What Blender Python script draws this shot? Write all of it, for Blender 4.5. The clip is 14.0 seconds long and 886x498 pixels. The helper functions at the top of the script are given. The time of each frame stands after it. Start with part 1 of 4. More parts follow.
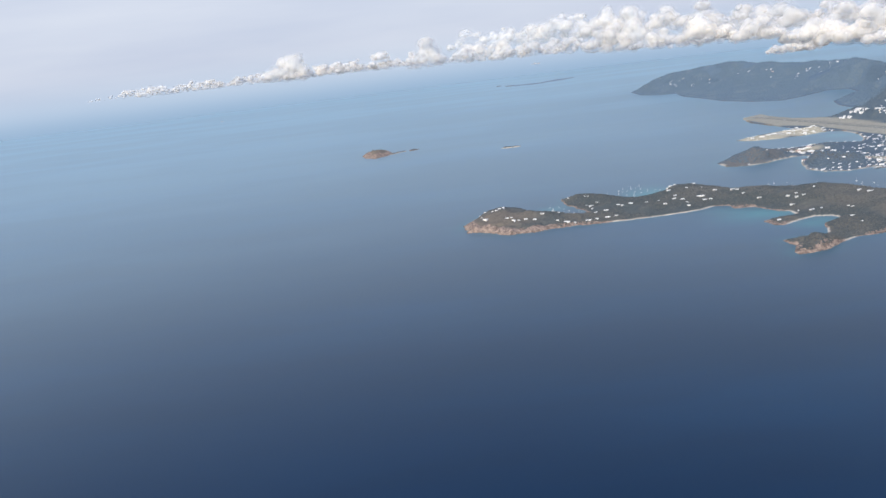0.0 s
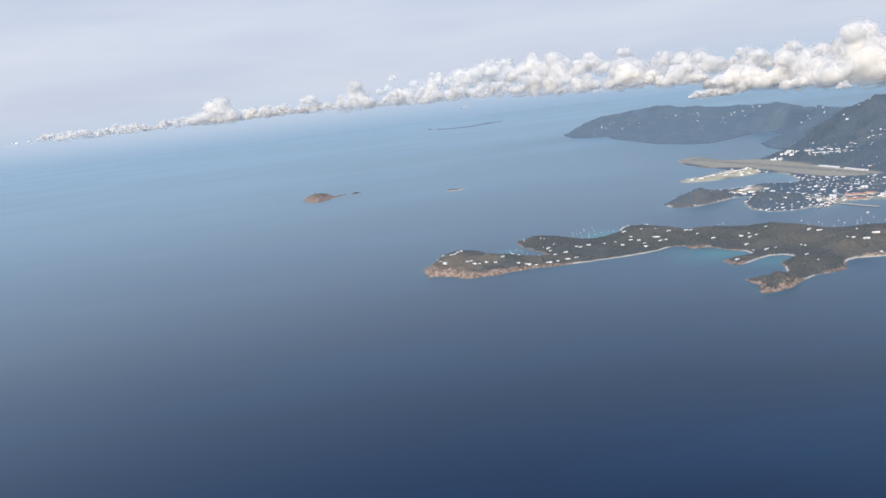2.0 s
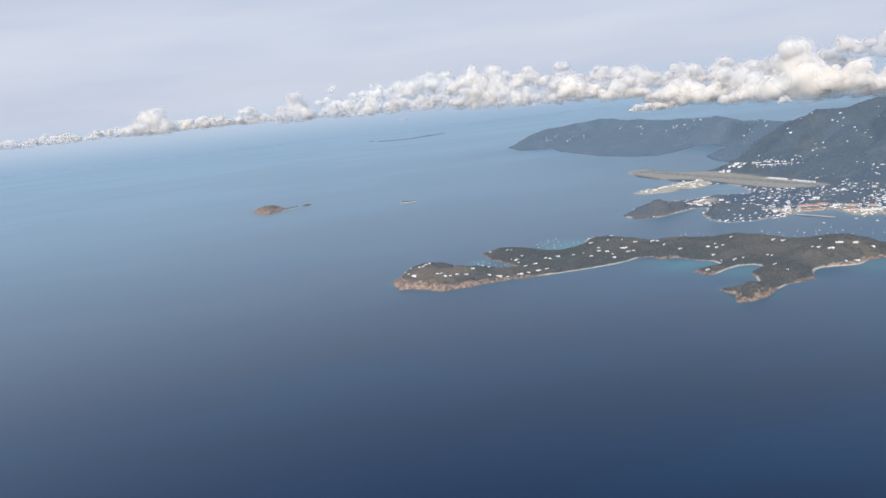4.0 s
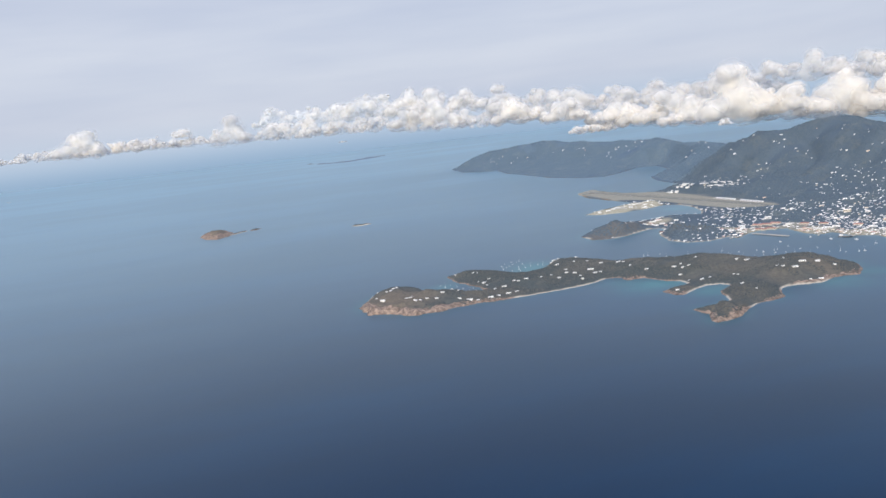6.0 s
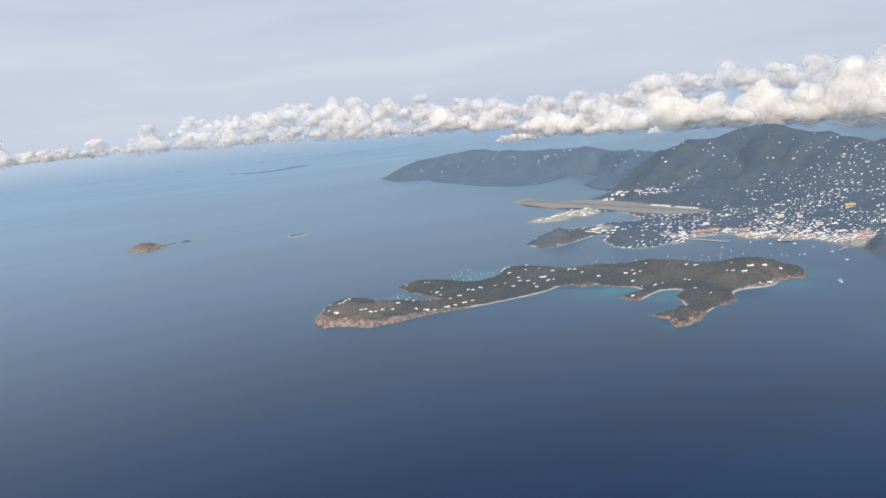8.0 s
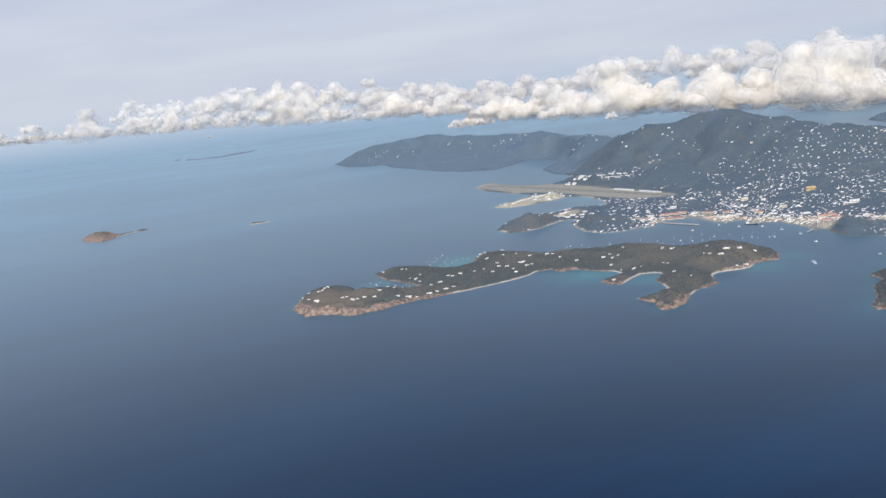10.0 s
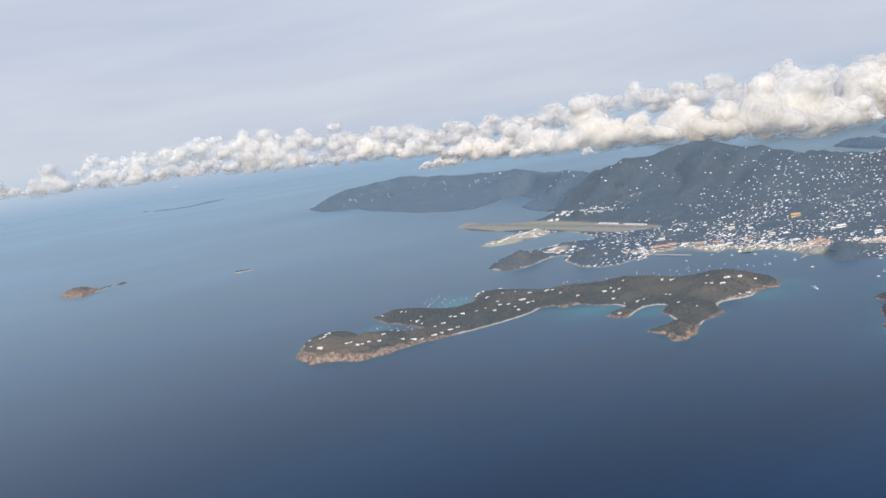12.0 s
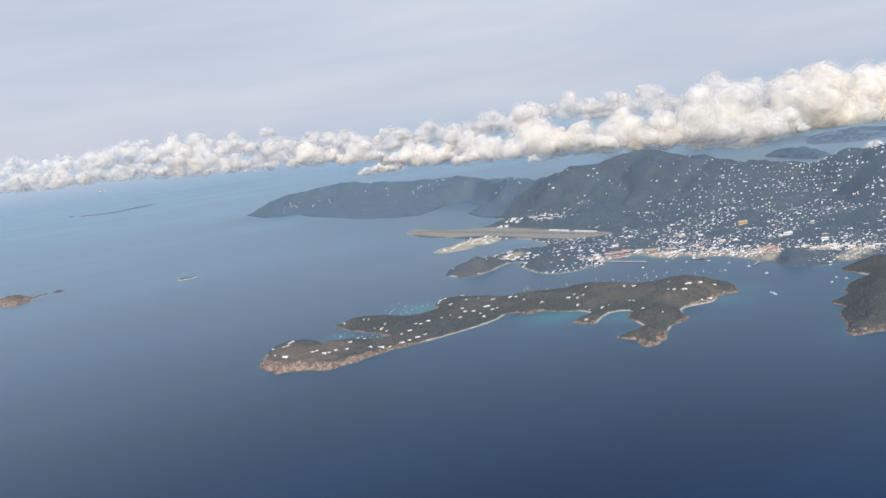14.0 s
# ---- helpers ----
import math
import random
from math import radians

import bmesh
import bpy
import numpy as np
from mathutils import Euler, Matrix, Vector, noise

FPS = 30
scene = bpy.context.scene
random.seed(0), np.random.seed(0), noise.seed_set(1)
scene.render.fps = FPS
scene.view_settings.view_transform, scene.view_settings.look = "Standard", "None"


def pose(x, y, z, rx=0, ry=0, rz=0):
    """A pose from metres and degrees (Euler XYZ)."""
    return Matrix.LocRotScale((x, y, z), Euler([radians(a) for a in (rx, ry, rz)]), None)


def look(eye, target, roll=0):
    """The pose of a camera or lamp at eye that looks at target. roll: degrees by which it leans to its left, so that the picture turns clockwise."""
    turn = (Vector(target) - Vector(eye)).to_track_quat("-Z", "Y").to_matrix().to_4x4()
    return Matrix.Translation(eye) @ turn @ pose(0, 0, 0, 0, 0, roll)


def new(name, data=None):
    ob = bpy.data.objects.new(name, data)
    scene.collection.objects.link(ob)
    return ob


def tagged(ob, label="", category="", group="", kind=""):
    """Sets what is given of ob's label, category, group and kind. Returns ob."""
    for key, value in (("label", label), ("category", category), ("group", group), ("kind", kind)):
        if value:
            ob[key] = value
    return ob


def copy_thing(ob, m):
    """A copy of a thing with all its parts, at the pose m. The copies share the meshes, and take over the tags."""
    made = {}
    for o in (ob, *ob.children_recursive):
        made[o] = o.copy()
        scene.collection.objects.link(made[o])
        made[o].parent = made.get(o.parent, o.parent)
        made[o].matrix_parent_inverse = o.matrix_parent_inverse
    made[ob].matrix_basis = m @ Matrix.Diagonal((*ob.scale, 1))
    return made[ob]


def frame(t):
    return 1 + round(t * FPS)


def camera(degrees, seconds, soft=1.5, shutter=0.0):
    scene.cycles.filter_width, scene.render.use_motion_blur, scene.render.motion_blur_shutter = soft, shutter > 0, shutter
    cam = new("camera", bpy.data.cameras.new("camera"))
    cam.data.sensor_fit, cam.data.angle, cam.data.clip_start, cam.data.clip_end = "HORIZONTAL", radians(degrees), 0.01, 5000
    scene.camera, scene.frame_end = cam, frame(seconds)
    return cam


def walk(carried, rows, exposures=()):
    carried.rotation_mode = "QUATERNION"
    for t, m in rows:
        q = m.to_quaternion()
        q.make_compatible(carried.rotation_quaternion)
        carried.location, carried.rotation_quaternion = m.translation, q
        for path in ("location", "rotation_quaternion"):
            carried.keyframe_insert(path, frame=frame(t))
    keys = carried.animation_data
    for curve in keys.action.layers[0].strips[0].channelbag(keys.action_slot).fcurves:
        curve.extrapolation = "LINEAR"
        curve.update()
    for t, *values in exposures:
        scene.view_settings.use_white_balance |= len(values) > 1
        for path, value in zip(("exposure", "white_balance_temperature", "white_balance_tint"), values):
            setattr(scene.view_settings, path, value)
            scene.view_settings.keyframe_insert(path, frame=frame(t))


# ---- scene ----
# One plan metre stands for about nine real ones: the whole sight of some 45 km fits inside the camera's reach.
cam = camera(56.45, 14.0, soft=1.6)
PATH = [
    (0.0, 0.00, -0.00, 80.00, 0.000, -12.072, -6.972),
    (0.5, -3.74, 1.26, 80.55, -1.457, -10.575, -7.186),
    (1.0, -7.63, 2.49, 81.05, -2.864, -9.970, -7.172),
    (1.5, -11.37, 3.76, 81.62, -4.024, -9.843, -7.170),
    (2.0, -15.13, 5.14, 82.06, -5.319, -9.764, -6.842),
    (2.5, -19.06, 6.67, 82.44, -6.569, -9.704, -6.663),
    (3.0, -22.91, 8.10, 82.67, -7.656, -9.663, -6.504),
    (5.5, -40.71, 17.49, 84.78, -13.056, -8.725, -6.594),
    (6.0, -44.45, 19.15, 85.39, -14.302, -8.441, -6.543),
    (6.5, -47.93, 21.30, 85.78, -15.681, -8.301, -6.508),
    (7.0, -51.27, 23.55, 86.17, -17.230, -8.324, -6.400),
    (7.5, -54.76, 25.78, 86.46, -18.711, -8.442, -6.396),
    (8.0, -58.19, 28.03, 86.86, -19.781, -8.426, -6.561),
    (8.5, -61.86, 29.92, 87.42, -20.909, -8.813, -6.371),
    (11.0, -79.99, 39.79, 90.17, -24.345, -10.292, -7.371),
    (11.5, -83.28, 42.22, 90.51, -24.866, -8.879, -8.086),
    (12.0, -86.64, 44.44, 91.11, -25.985, -7.394, -8.592),
    (12.5, -90.02, 46.65, 91.75, -27.726, -7.274, -8.440),
    (13.0, -93.49, 49.25, 92.22, -28.920, -7.462, -8.203),
    (13.5, -96.69, 51.87, 92.87, -29.708, -7.632, -8.060),
    (14.0, -100.12, 54.37, 93.51, -30.741, -7.642, -7.958),
]
walk(cam, [(t, pose(x, y, z, 0, 0, yaw) @ pose(0, 0, 0, 90 + pitch) @ pose(0, 0, 0, 0, 0, roll))
           for t, x, y, z, yaw, pitch, roll in PATH],
     exposures=[(0.0, 0.27, 5700, 8), (0.5, 0.29, 5700, 8), (2.0, 0.24, 5700, 8), (5.5, 0.19, 5750, 8), (14.0, 0.15, 5800, 8)])
scene.cycles.transparent_max_bounces = 24

# ---- sky and sun ----
SUN_AZIMUTH, SUN_HEIGHT = 214.0, 34.0     # degrees, clockwise from +y
world = bpy.data.worlds.new("sky")
scene.world = world
world.use_nodes = True
wn, wl = world.node_tree.nodes, world.node_tree.links
wn.clear()
sky = wn.new("ShaderNodeTexSky")
sky.sky_type, sky.sun_disc = "NISHITA", False
sky.sun_elevation, sky.sun_rotation = radians(SUN_HEIGHT), radians(SUN_AZIMUTH)
sky.air_density, sky.dust_density, sky.ozone_density = 1.0, 3.0, 1.5
sky_gain = wn.new("ShaderNodeVectorMath")
sky_gain.operation = "SCALE"
sky_gain.inputs["Scale"].default_value = 0.075
wl.new(sky.outputs[0], sky_gain.inputs[0])
# a thin high veil of cloud over the whole sky, in long soft streaks
coord = wn.new("ShaderNodeTexCoord")
stretch = wn.new("ShaderNodeMapping")
stretch.inputs["Scale"].default_value = (1.2, 1.2, 9.0)
stretch.inputs["Rotation"].default_value = (0.05, 0.04, 0.3)
wl.new(coord.outputs["Generated"], stretch.inputs[0])
streak = wn.new("ShaderNodeTexNoise")
streak.inputs["Scale"].default_value, streak.inputs["Detail"].default_value = 2.2, 5.0
streak.inputs["Roughness"].default_value = 0.5
wl.new(stretch.outputs[0], streak.inputs["Vector"])
ramp = wn.new("ShaderNodeValToRGB")
ramp.color_ramp.elements[0].position, ramp.color_ramp.elements[0].color = 0.3, (0.555, 0.555, 0.607, 1)
ramp.color_ramp.elements[1].position, ramp.color_ramp.elements[1].color = 0.75, (0.69, 0.665, 0.67, 1)
wl.new(streak.outputs[0], ramp.inputs[0])
veil = wn.new("ShaderNodeMix")
veil.data_type = "RGBA"
veil.inputs[0].default_value = 0.9
wl.new(sky_gain.outputs[0], veil.inputs[6])
# towards the horizon the air turns blue and milky
low = wn.new("ShaderNodeSeparateXYZ")
wl.new(coord.outputs["Generated"], low.inputs[0])
haze = wn.new("ShaderNodeMapRange")
haze.interpolation_type = "SMOOTHSTEP"
for value, socket in zip((-0.02, 0.05, 0.0, 1.0), list(haze.inputs)[1:5]):
    socket.default_value = value
wl.new(low.outputs["Z"], haze.inputs[0])
air = wn.new("ShaderNodeMix")
air.data_type = "RGBA"
rim = wn.new("ShaderNodeMapRange")
rim.interpolation_type = "SMOOTHSTEP"
for value, socket in zip((-0.019, 0.012, 0.0, 1.0), list(rim.inputs)[1:5]):
    socket.default_value = value
wl.new(low.outputs["Z"], rim.inputs[0])
thick_air = wn.new("ShaderNodeMix")
thick_air.data_type = "RGBA"
thick_air.inputs[6].default_value, thick_air.inputs[7].default_value = (0.335, 0.43, 0.53, 1), (0.44, 0.525, 0.61, 1)
wl.new(rim.outputs[0], thick_air.inputs[0])
wl.new(thick_air.outputs[2], air.inputs[6])
wl.new(haze.outputs[0], air.inputs[0])
wl.new(ramp.outputs[0], air.inputs[7])
# overhead the veil opens to blue
high = wn.new("ShaderNodeMapRange")
high.interpolation_type = "SMOOTHSTEP"
for value, socket in zip((0.25, 0.75, 0.0, 0.85), list(high.inputs)[1:5]):
    socket.default_value = value
wl.new(low.outputs["Z"], high.inputs[0])
open_sky = wn.new("ShaderNodeMix")
open_sky.data_type = "RGBA"
open_sky.inputs[7].default_value = (0.20, 0.37, 0.72, 1)
wl.new(high.outputs[0], open_sky.inputs[0])
wl.new(air.outputs[2], open_sky.inputs[6])
wl.new(open_sky.outputs[2], veil.inputs[7])
back = wn.new("ShaderNodeBackground")
back.inputs["Strength"].default_value = 1.0
wl.new(veil.outputs[2], back.inputs["Color"])
wl.new(back.outputs[0], wn.new("ShaderNodeOutputWorld").inputs[0])

sun = new("sun", bpy.data.lights.new("sun", "SUN"))
sun.data.energy, sun.data.angle, sun.data.color = 3.9, radians(0.6), (1.0, 0.82, 0.60)
sun.matrix_world = look((0, 0, 0), (-math.sin(radians(SUN_AZIMUTH)) * math.cos(radians(SUN_HEIGHT)),
                                    -math.cos(radians(SUN_AZIMUTH)) * math.cos(radians(SUN_HEIGHT)),
                                    -math.sin(radians(SUN_HEIGHT))))


# ---- materials ----
class Nodes:
    """A material's node tree with short ways to add nodes."""

    def __init__(self, name, rough=0.8, spec=0.3):
        self.mat = bpy.data.materials.new(name)
        self.mat.use_nodes = True
        self.tree = self.mat.node_tree
        self.bsdf = self.tree.nodes["Principled BSDF"]
        self.bsdf.inputs["Roughness"].default_value = rough
        self.bsdf.inputs["Specular IOR Level"].default_value = spec
        self.where = self.add("ShaderNodeNewGeometry").outputs["Position"]

    def add(self, kind):
        return self.tree.nodes.new(kind)

    def put(self, value, socket):
        if isinstance(value, bpy.types.NodeSocket):
            self.tree.links.new(value, socket)
        else:
            socket.default_value = value

    def noise(self, scale, detail=4.0, rough=0.55, squash=None):
        n = self.add("ShaderNodeTexNoise")
        n.inputs["Scale"].default_value, n.inputs["Detail"].default_value = scale, detail
        n.inputs["Roughness"].default_value = rough
        vec = self.where
        if squash:
            m = self.add("ShaderNodeMapping")
            m.inputs["Rotation"].default_value = (0, 0, squash[0])
            m.inputs["Scale"].default_value = squash[1:]
            self.put(vec, m.inputs[0])
            vec = m.outputs[0]
        self.put(vec, n.inputs["Vector"])
        return n.outputs[0]

    def attr(self, name):
        a = self.add("ShaderNodeAttribute")
        a.attribute_name = name
        return a.outputs["Fac"]

    def span(self, value, lo, hi, to_lo=0.0, to_hi=1.0):
        m = self.add("ShaderNodeMapRange")
        m.interpolation_type = "SMOOTHSTEP"
        for v, s in zip((value, lo, hi, to_lo, to_hi), m.inputs):
            self.put(v, s)
        return m.outputs[0]

    def calc(self, op, a, b=0.0):
        m = self.add("ShaderNodeMath")
        m.operation = op
        self.put(a, m.inputs[0]), self.put(b, m.inputs[1])
        return m.outputs[0]

    def mix(self, fac, a, b):
        m = self.add("ShaderNodeMix")
        m.data_type = "RGBA"
        for v, s in zip((fac, a, b), (m.inputs[0], m.inputs[6], m.inputs[7])):
            self.put((*v, 1) if isinstance(v, tuple) else v, s)
        return m.outputs[2]

    def bump(self, height, strength, distance):
        b = self.add("ShaderNodeBump")
        b.inputs["Strength"].default_value, b.inputs["Distance"].default_value = strength, distance
        self.put(height, b.inputs["Height"])
        self.put(b.outputs[0], self.bsdf.inputs["Normal"])

    def done(self, colour):
        self.put((*colour, 1) if isinstance(colour, tuple) else colour, self.bsdf.inputs["Base Color"])
        return self.mat


def sea_material():
    m = Nodes("sea_water", rough=0.30, spec=0.25)
    m.bsdf.inputs["IOR"].default_value = 1.333
    # sheen whitens water seen at a low angle, standing in for distance haze
    m.bsdf.inputs["Sheen Weight"].default_value, m.bsdf.inputs["Sheen Roughness"].default_value = 1.0, 0.257
    m.bsdf.inputs["Sheen Tint"].default_value = (0.59, 0.84, 1.0, 1)
    m.bsdf.inputs["Specular Tint"].default_value = (0.25, 0.75, 1.0, 1)
    swell, gust = m.noise(0.006, 5, 0.6, (0.35, 1.0, 2.6, 1.0)), m.noise(0.0016, 5, 0.6, (0.2, 1.0, 3.2, 1.0))
    # wind lanes: ruffled water throws back more of the low sky than the slicks between
    lane = m.calc("ADD", m.calc("MULTIPLY", m.noise(0.0016, 4, 0.55, (0.3, 1.0, 2.0, 1.0)), 0.75), m.calc("MULTIPLY", m.noise(0.006, 4, 0.55, (-0.1, 1.0, 1.8, 1.0)), 0.25))
    m.put(m.span(lane, 0.43, 0.60, 0.87, 1.0), m.bsdf.inputs["Sheen Weight"])
    deep = m.mix(m.span(swell, 0.35, 0.68), (0.0003, 0.0120, 0.040), (0.0004, 0.0155, 0.050))
    deep = m.mix(m.span(gust, 0.42, 0.66, 0.0, 0.75), deep, (0.0012, 0.034, 0.092))
    shallow = m.mix(m.noise(0.12, 3), (0.014, 0.120, 0.138), (0.028, 0.185, 0.185))
    return m.done(m.mix(m.attr("shoal"), deep, shallow))


def land_material(name, scrub_a, scrub_b, dry, rock_a, rock_b):
    """Scrub-grown land: bare rock on the shore's steep foot, pale sand on beaches, dry grass in patches."""
    m = Nodes(name, rough=0.95, spec=0.1)
    broad, fine, grit = m.noise(0.045, 5, 0.6), m.noise(0.7, 5, 0.65), m.noise(1.7, 5, 0.75)
    green = m.mix(m.span(fine, 0.3, 0.72), scrub_a, scrub_b)
    green = m.mix(m.span(broad, 0.52, 0.72, 0.0, 0.7), green, dry)
    crag = m.calc("MULTIPLY", m.calc("ADD", grit, m.calc("ADD", m.noise(0.42, 4, 0.6), fine)), 0.3333)
    rock = m.mix(m.span(crag, 0.41, 0.61), rock_a, rock_b)
    edge = m.calc("ADD", m.attr("bare"), m.calc("MULTIPLY", m.calc("SUBTRACT", fine, 0.5), 0.9))
    green = m.mix(m.calc("MULTIPLY", m.attr("straw"), m.span(broad, 0.3, 0.6, 0.7, 1.0)), green, m.mix(m.span(fine, 0.35, 0.65), (0.145, 0.124, 0.102), (0.19, 0.163, 0.13)))
    colour = m.mix(m.span(edge, 0.35, 0.62), green, rock)
    colour = m.mix(m.attr("sand"), colour, m.mix(m.span(grit, 0.3, 0.7), (0.46, 0.42, 0.35), (0.60, 0.55, 0.46)))
    colour = m.mix(m.attr("paved"), colour, m.mix(m.span(fine, 0.3, 0.7), (0.34, 0.315, 0.235), (0.50, 0.45, 0.345)))
    m.bump(m.calc("ADD", fine, grit), 0.7, 0.35)
    return m.done(colour)


def plain_material(name, a, b, scale=1.5, rough=0.8, spec=0.3, per_thing=0.0):
    """A surface mottled between two colours, with weathering stains."""
    m = Nodes(name, rough=rough, spec=spec)
    grain, stain = m.noise(scale * 4, 4, 0.6), m.noise(scale * 0.6, 3)
    colour = m.mix(m.span(m.calc("MULTIPLY", m.calc("ADD", grain, stain), 0.5), 0.36, 0.64), a, b)
    if per_thing:
        info = m.add("ShaderNodeObjectInfo")
        dim = m.span(info.outputs["Random"], 0.0, 1.0, 1.0 - per_thing, 1.0)
        h = m.add("ShaderNodeHueSaturation")
        m.put(dim, h.inputs["Value"])
        m.put(colour, h.inputs["Color"])
        colour = h.outputs[0]
    m.bump(grain, 0.3, 0.03)
    return m.done(colour)


def town_material(name):
    """Whitewash, with some walls cream or pink, told apart by building."""
    m = Nodes(name, rough=0.85, spec=0.2)
    island = m.add("ShaderNodeNewGeometry").outputs["Random Per Island"]
    colour = m.mix(m.span(m.noise(6.0, 4), 0.35, 0.65), (0.84, 0.83, 0.81), (0.90, 0.89, 0.87))
    colour = m.mix(m.span(island, 0.86, 0.88), colour, (0.74, 0.67, 0.54))
    colour = m.mix(m.span(island, 0.96, 0.98), colour, (0.62, 0.46, 0.40))
    return m.done(colour)


def leaf_material(name, a, b, c, speck=0.8):
    m = Nodes(name, rough=0.9, spec=0.1)
    island = m.add("ShaderNodeNewGeometry").outputs["Random Per Island"]
    colour = m.mix(m.span(m.noise(1.1, 4), 0.3, 0.7), a, b)
    colour = m.mix(m.span(island, 0.55, 1.0, 0.0, speck), colour, c)
    # broad paler patches: dry growth, plus lit spurs and dim hollows put into colour
    colour = m.mix(m.span(m.noise(0.035, 4, 0.6), 0.5, 0.68, 0.0, 0.75), colour, c)
    m.bump(m.noise(5.0, 3, 0.7), speck, 0.15)
    return m.done(colour)


def cloud_material(name, scale, thin, grain, veil=False):
    """White droplets: light sinks deep in and comes out softened, and a little shines straight through; a veil is thin enough to see through."""
    m = Nodes(name, rough=1.0, spec=0.0)
    wisp = m.noise(grain, 3.0 if veil else 5.0, 0.5)
    colour = m.mix(m.span(wisp, 0.3, 0.7), (0.96, 0.905, 0.82), (0.98, 0.935, 0.865))
    clear, both = m.add("ShaderNodeBsdfTransparent"), m.add("ShaderNodeMixShader")
    glow, thick = m.add("ShaderNodeBsdfTranslucent"), m.add("ShaderNodeMixShader")
    glow.inputs["Color"].default_value = (0.99, 0.97, 0.93, 1)
    m.bsdf.inputs["Sheen Weight"].default_value, m.bsdf.inputs["Sheen Roughness"].default_value = 1.0, 0.5
    m.bsdf.inputs["Sheen Tint"].default_value = (1.0, 0.97, 0.92, 1)
    if not veil:
        m.bsdf.inputs["Subsurface Weight"].default_value, m.bsdf.inputs["Subsurface Scale"].default_value = 1.0, scale
        m.bsdf.inputs["Subsurface Radius"].default_value = (1.0, 1.0, 1.0)
    m.done(colour)
    m.put(m.bsdf.outputs[0], thick.inputs[1])
    thick.inputs[0].default_value = 0.45 if veil else 0.35
    m.put(m.span(wisp, 0.36, 0.66, thin[0], thin[1]), both.inputs[0])
    m.put(glow.outputs[0], thick.inputs[2])
    m.put(thick.outputs[0], both.inputs[1])
    m.put(clear.outputs[0], both.inputs[2])
    m.put(both.outputs[0], m.tree.nodes["Material Output"].inputs[0])
    return m.mat


SEA = sea_material()
LAND_NEAR = land_material("scrub_island", (0.074, 0.087, 0.091), (0.102, 0.113, 0.110), (0.165, 0.152, 0.130), (0.12, 0.095, 0.084), (0.42, 0.322, 0.255))
# blue-grey of the haze worked into these hills' ground colour
LAND_MAIN = land_material("hazed_wooded_hills", (0.084, 0.114, 0.150), (0.116, 0.146, 0.172), (0.148, 0.166, 0.168), (0.13, 0.11, 0.09), (0.24, 0.20, 0.15))
LEAVES = leaf_material("scrub_leaves", (0.058, 0.071, 0.080), (0.086, 0.098, 0.101), (0.142, 0.137, 0.128))
# the same haze tint carried in the hillside leaves
LEAVES_FAR = leaf_material("hazed_wood_leaves", (0.074, 0.106, 0.147), (0.104, 0.138, 0.170), (0.158, 0.180, 0.186), 0.5)
# distance haze put into the colour: paler and bluer than the town's woods
LEAVES_WEST = leaf_material("hazed_far_leaves", (0.102, 0.148, 0.202), (0.128, 0.174, 0.224), (0.162, 0.203, 0.234), 0.25)
LAND_WEST = land_material("hazed_far_hills", (0.106, 0.152, 0.205), (0.132, 0.177, 0.226), (0.165, 0.205, 0.236), (0.13, 0.13, 0.14), (0.22, 0.21, 0.20))
# paler still: haze over the farthest islets mixed into their colour
LAND_FAR = land_material("hazed_islets", (0.19, 0.245, 0.315), (0.215, 0.265, 0.325), (0.23, 0.265, 0.30), (0.17, 0.17, 0.17), (0.24, 0.22, 0.20))
CLOUD = cloud_material("cumulus", 60.0, (0.0, 0.45), 0.024)
CLOUD_FAR = cloud_material("far_cumulus", 120.0, (0.3, 0.82), 0.012)
CLOUD_VEIL = cloud_material("cumulus_fringe", 60.0, (0.50, 0.96), 0.028, True)
CLOUD_VEIL_FAR = cloud_material("far_cumulus_fringe", 120.0, (0.66, 0.98), 0.014, True)
CLOUD_MIST = cloud_material("cumulus_mist", 60.0, (0.86, 1.0), 0.022, True)
CLOUD_MIST_FAR = cloud_material("far_cumulus_mist", 120.0, (0.90, 1.0), 0.011, True)
TOWN_WALLS = town_material("town_walls")
WHITE = plain_material("white_render", (0.80, 0.79, 0.76), (0.88, 0.87, 0.85), per_thing=0.08)
ROOF_PALE = plain_material("pale_roof", (0.78, 0.78, 0.77), (0.87, 0.87, 0.86), rough=0.6, per_thing=0.15)
ROOF_RED = plain_material("red_sheet_roof", (0.40, 0.20, 0.165), (0.52, 0.30, 0.25), rough=0.6, per_thing=0.3)
CREAM = plain_material("cream_render", (0.68, 0.60, 0.48), (0.78, 0.71, 0.59), per_thing=0.1)
PINK = plain_material("pink_render", (0.62, 0.44, 0.38), (0.72, 0.54, 0.47), per_thing=0.1)
OCHRE = plain_material("ochre_render", (0.58, 0.44, 0.24), (0.72, 0.57, 0.34), per_thing=0.15)
GLASS_DARK = plain_material("window_opening", (0.03, 0.035, 0.04), (0.06, 0.065, 0.07), rough=0.2, spec=0.6)
ASPHALT = plain_material("runway_asphalt", (0.17, 0.168, 0.15), (0.23, 0.225, 0.20), scale=0.2, rough=0.9)
CONCRETE = plain_material("concrete", (0.42, 0.40, 0.36), (0.56, 0.53, 0.47), scale=0.4, rough=0.85)
PAINT = plain_material("runway_paint", (0.62, 0.62, 0.60), (0.76, 0.76, 0.74), scale=0.8)
HULL = plain_material("white_hull", (0.74, 0.74, 0.74), (0.84, 0.84, 0.84), scale=2.0, rough=0.3, spec=0.5)
HULL_DARK = plain_material("dark_hull", (0.03, 0.04, 0.06), (0.06, 0.07, 0.09), scale=2.0, rough=0.4, spec=0.5)
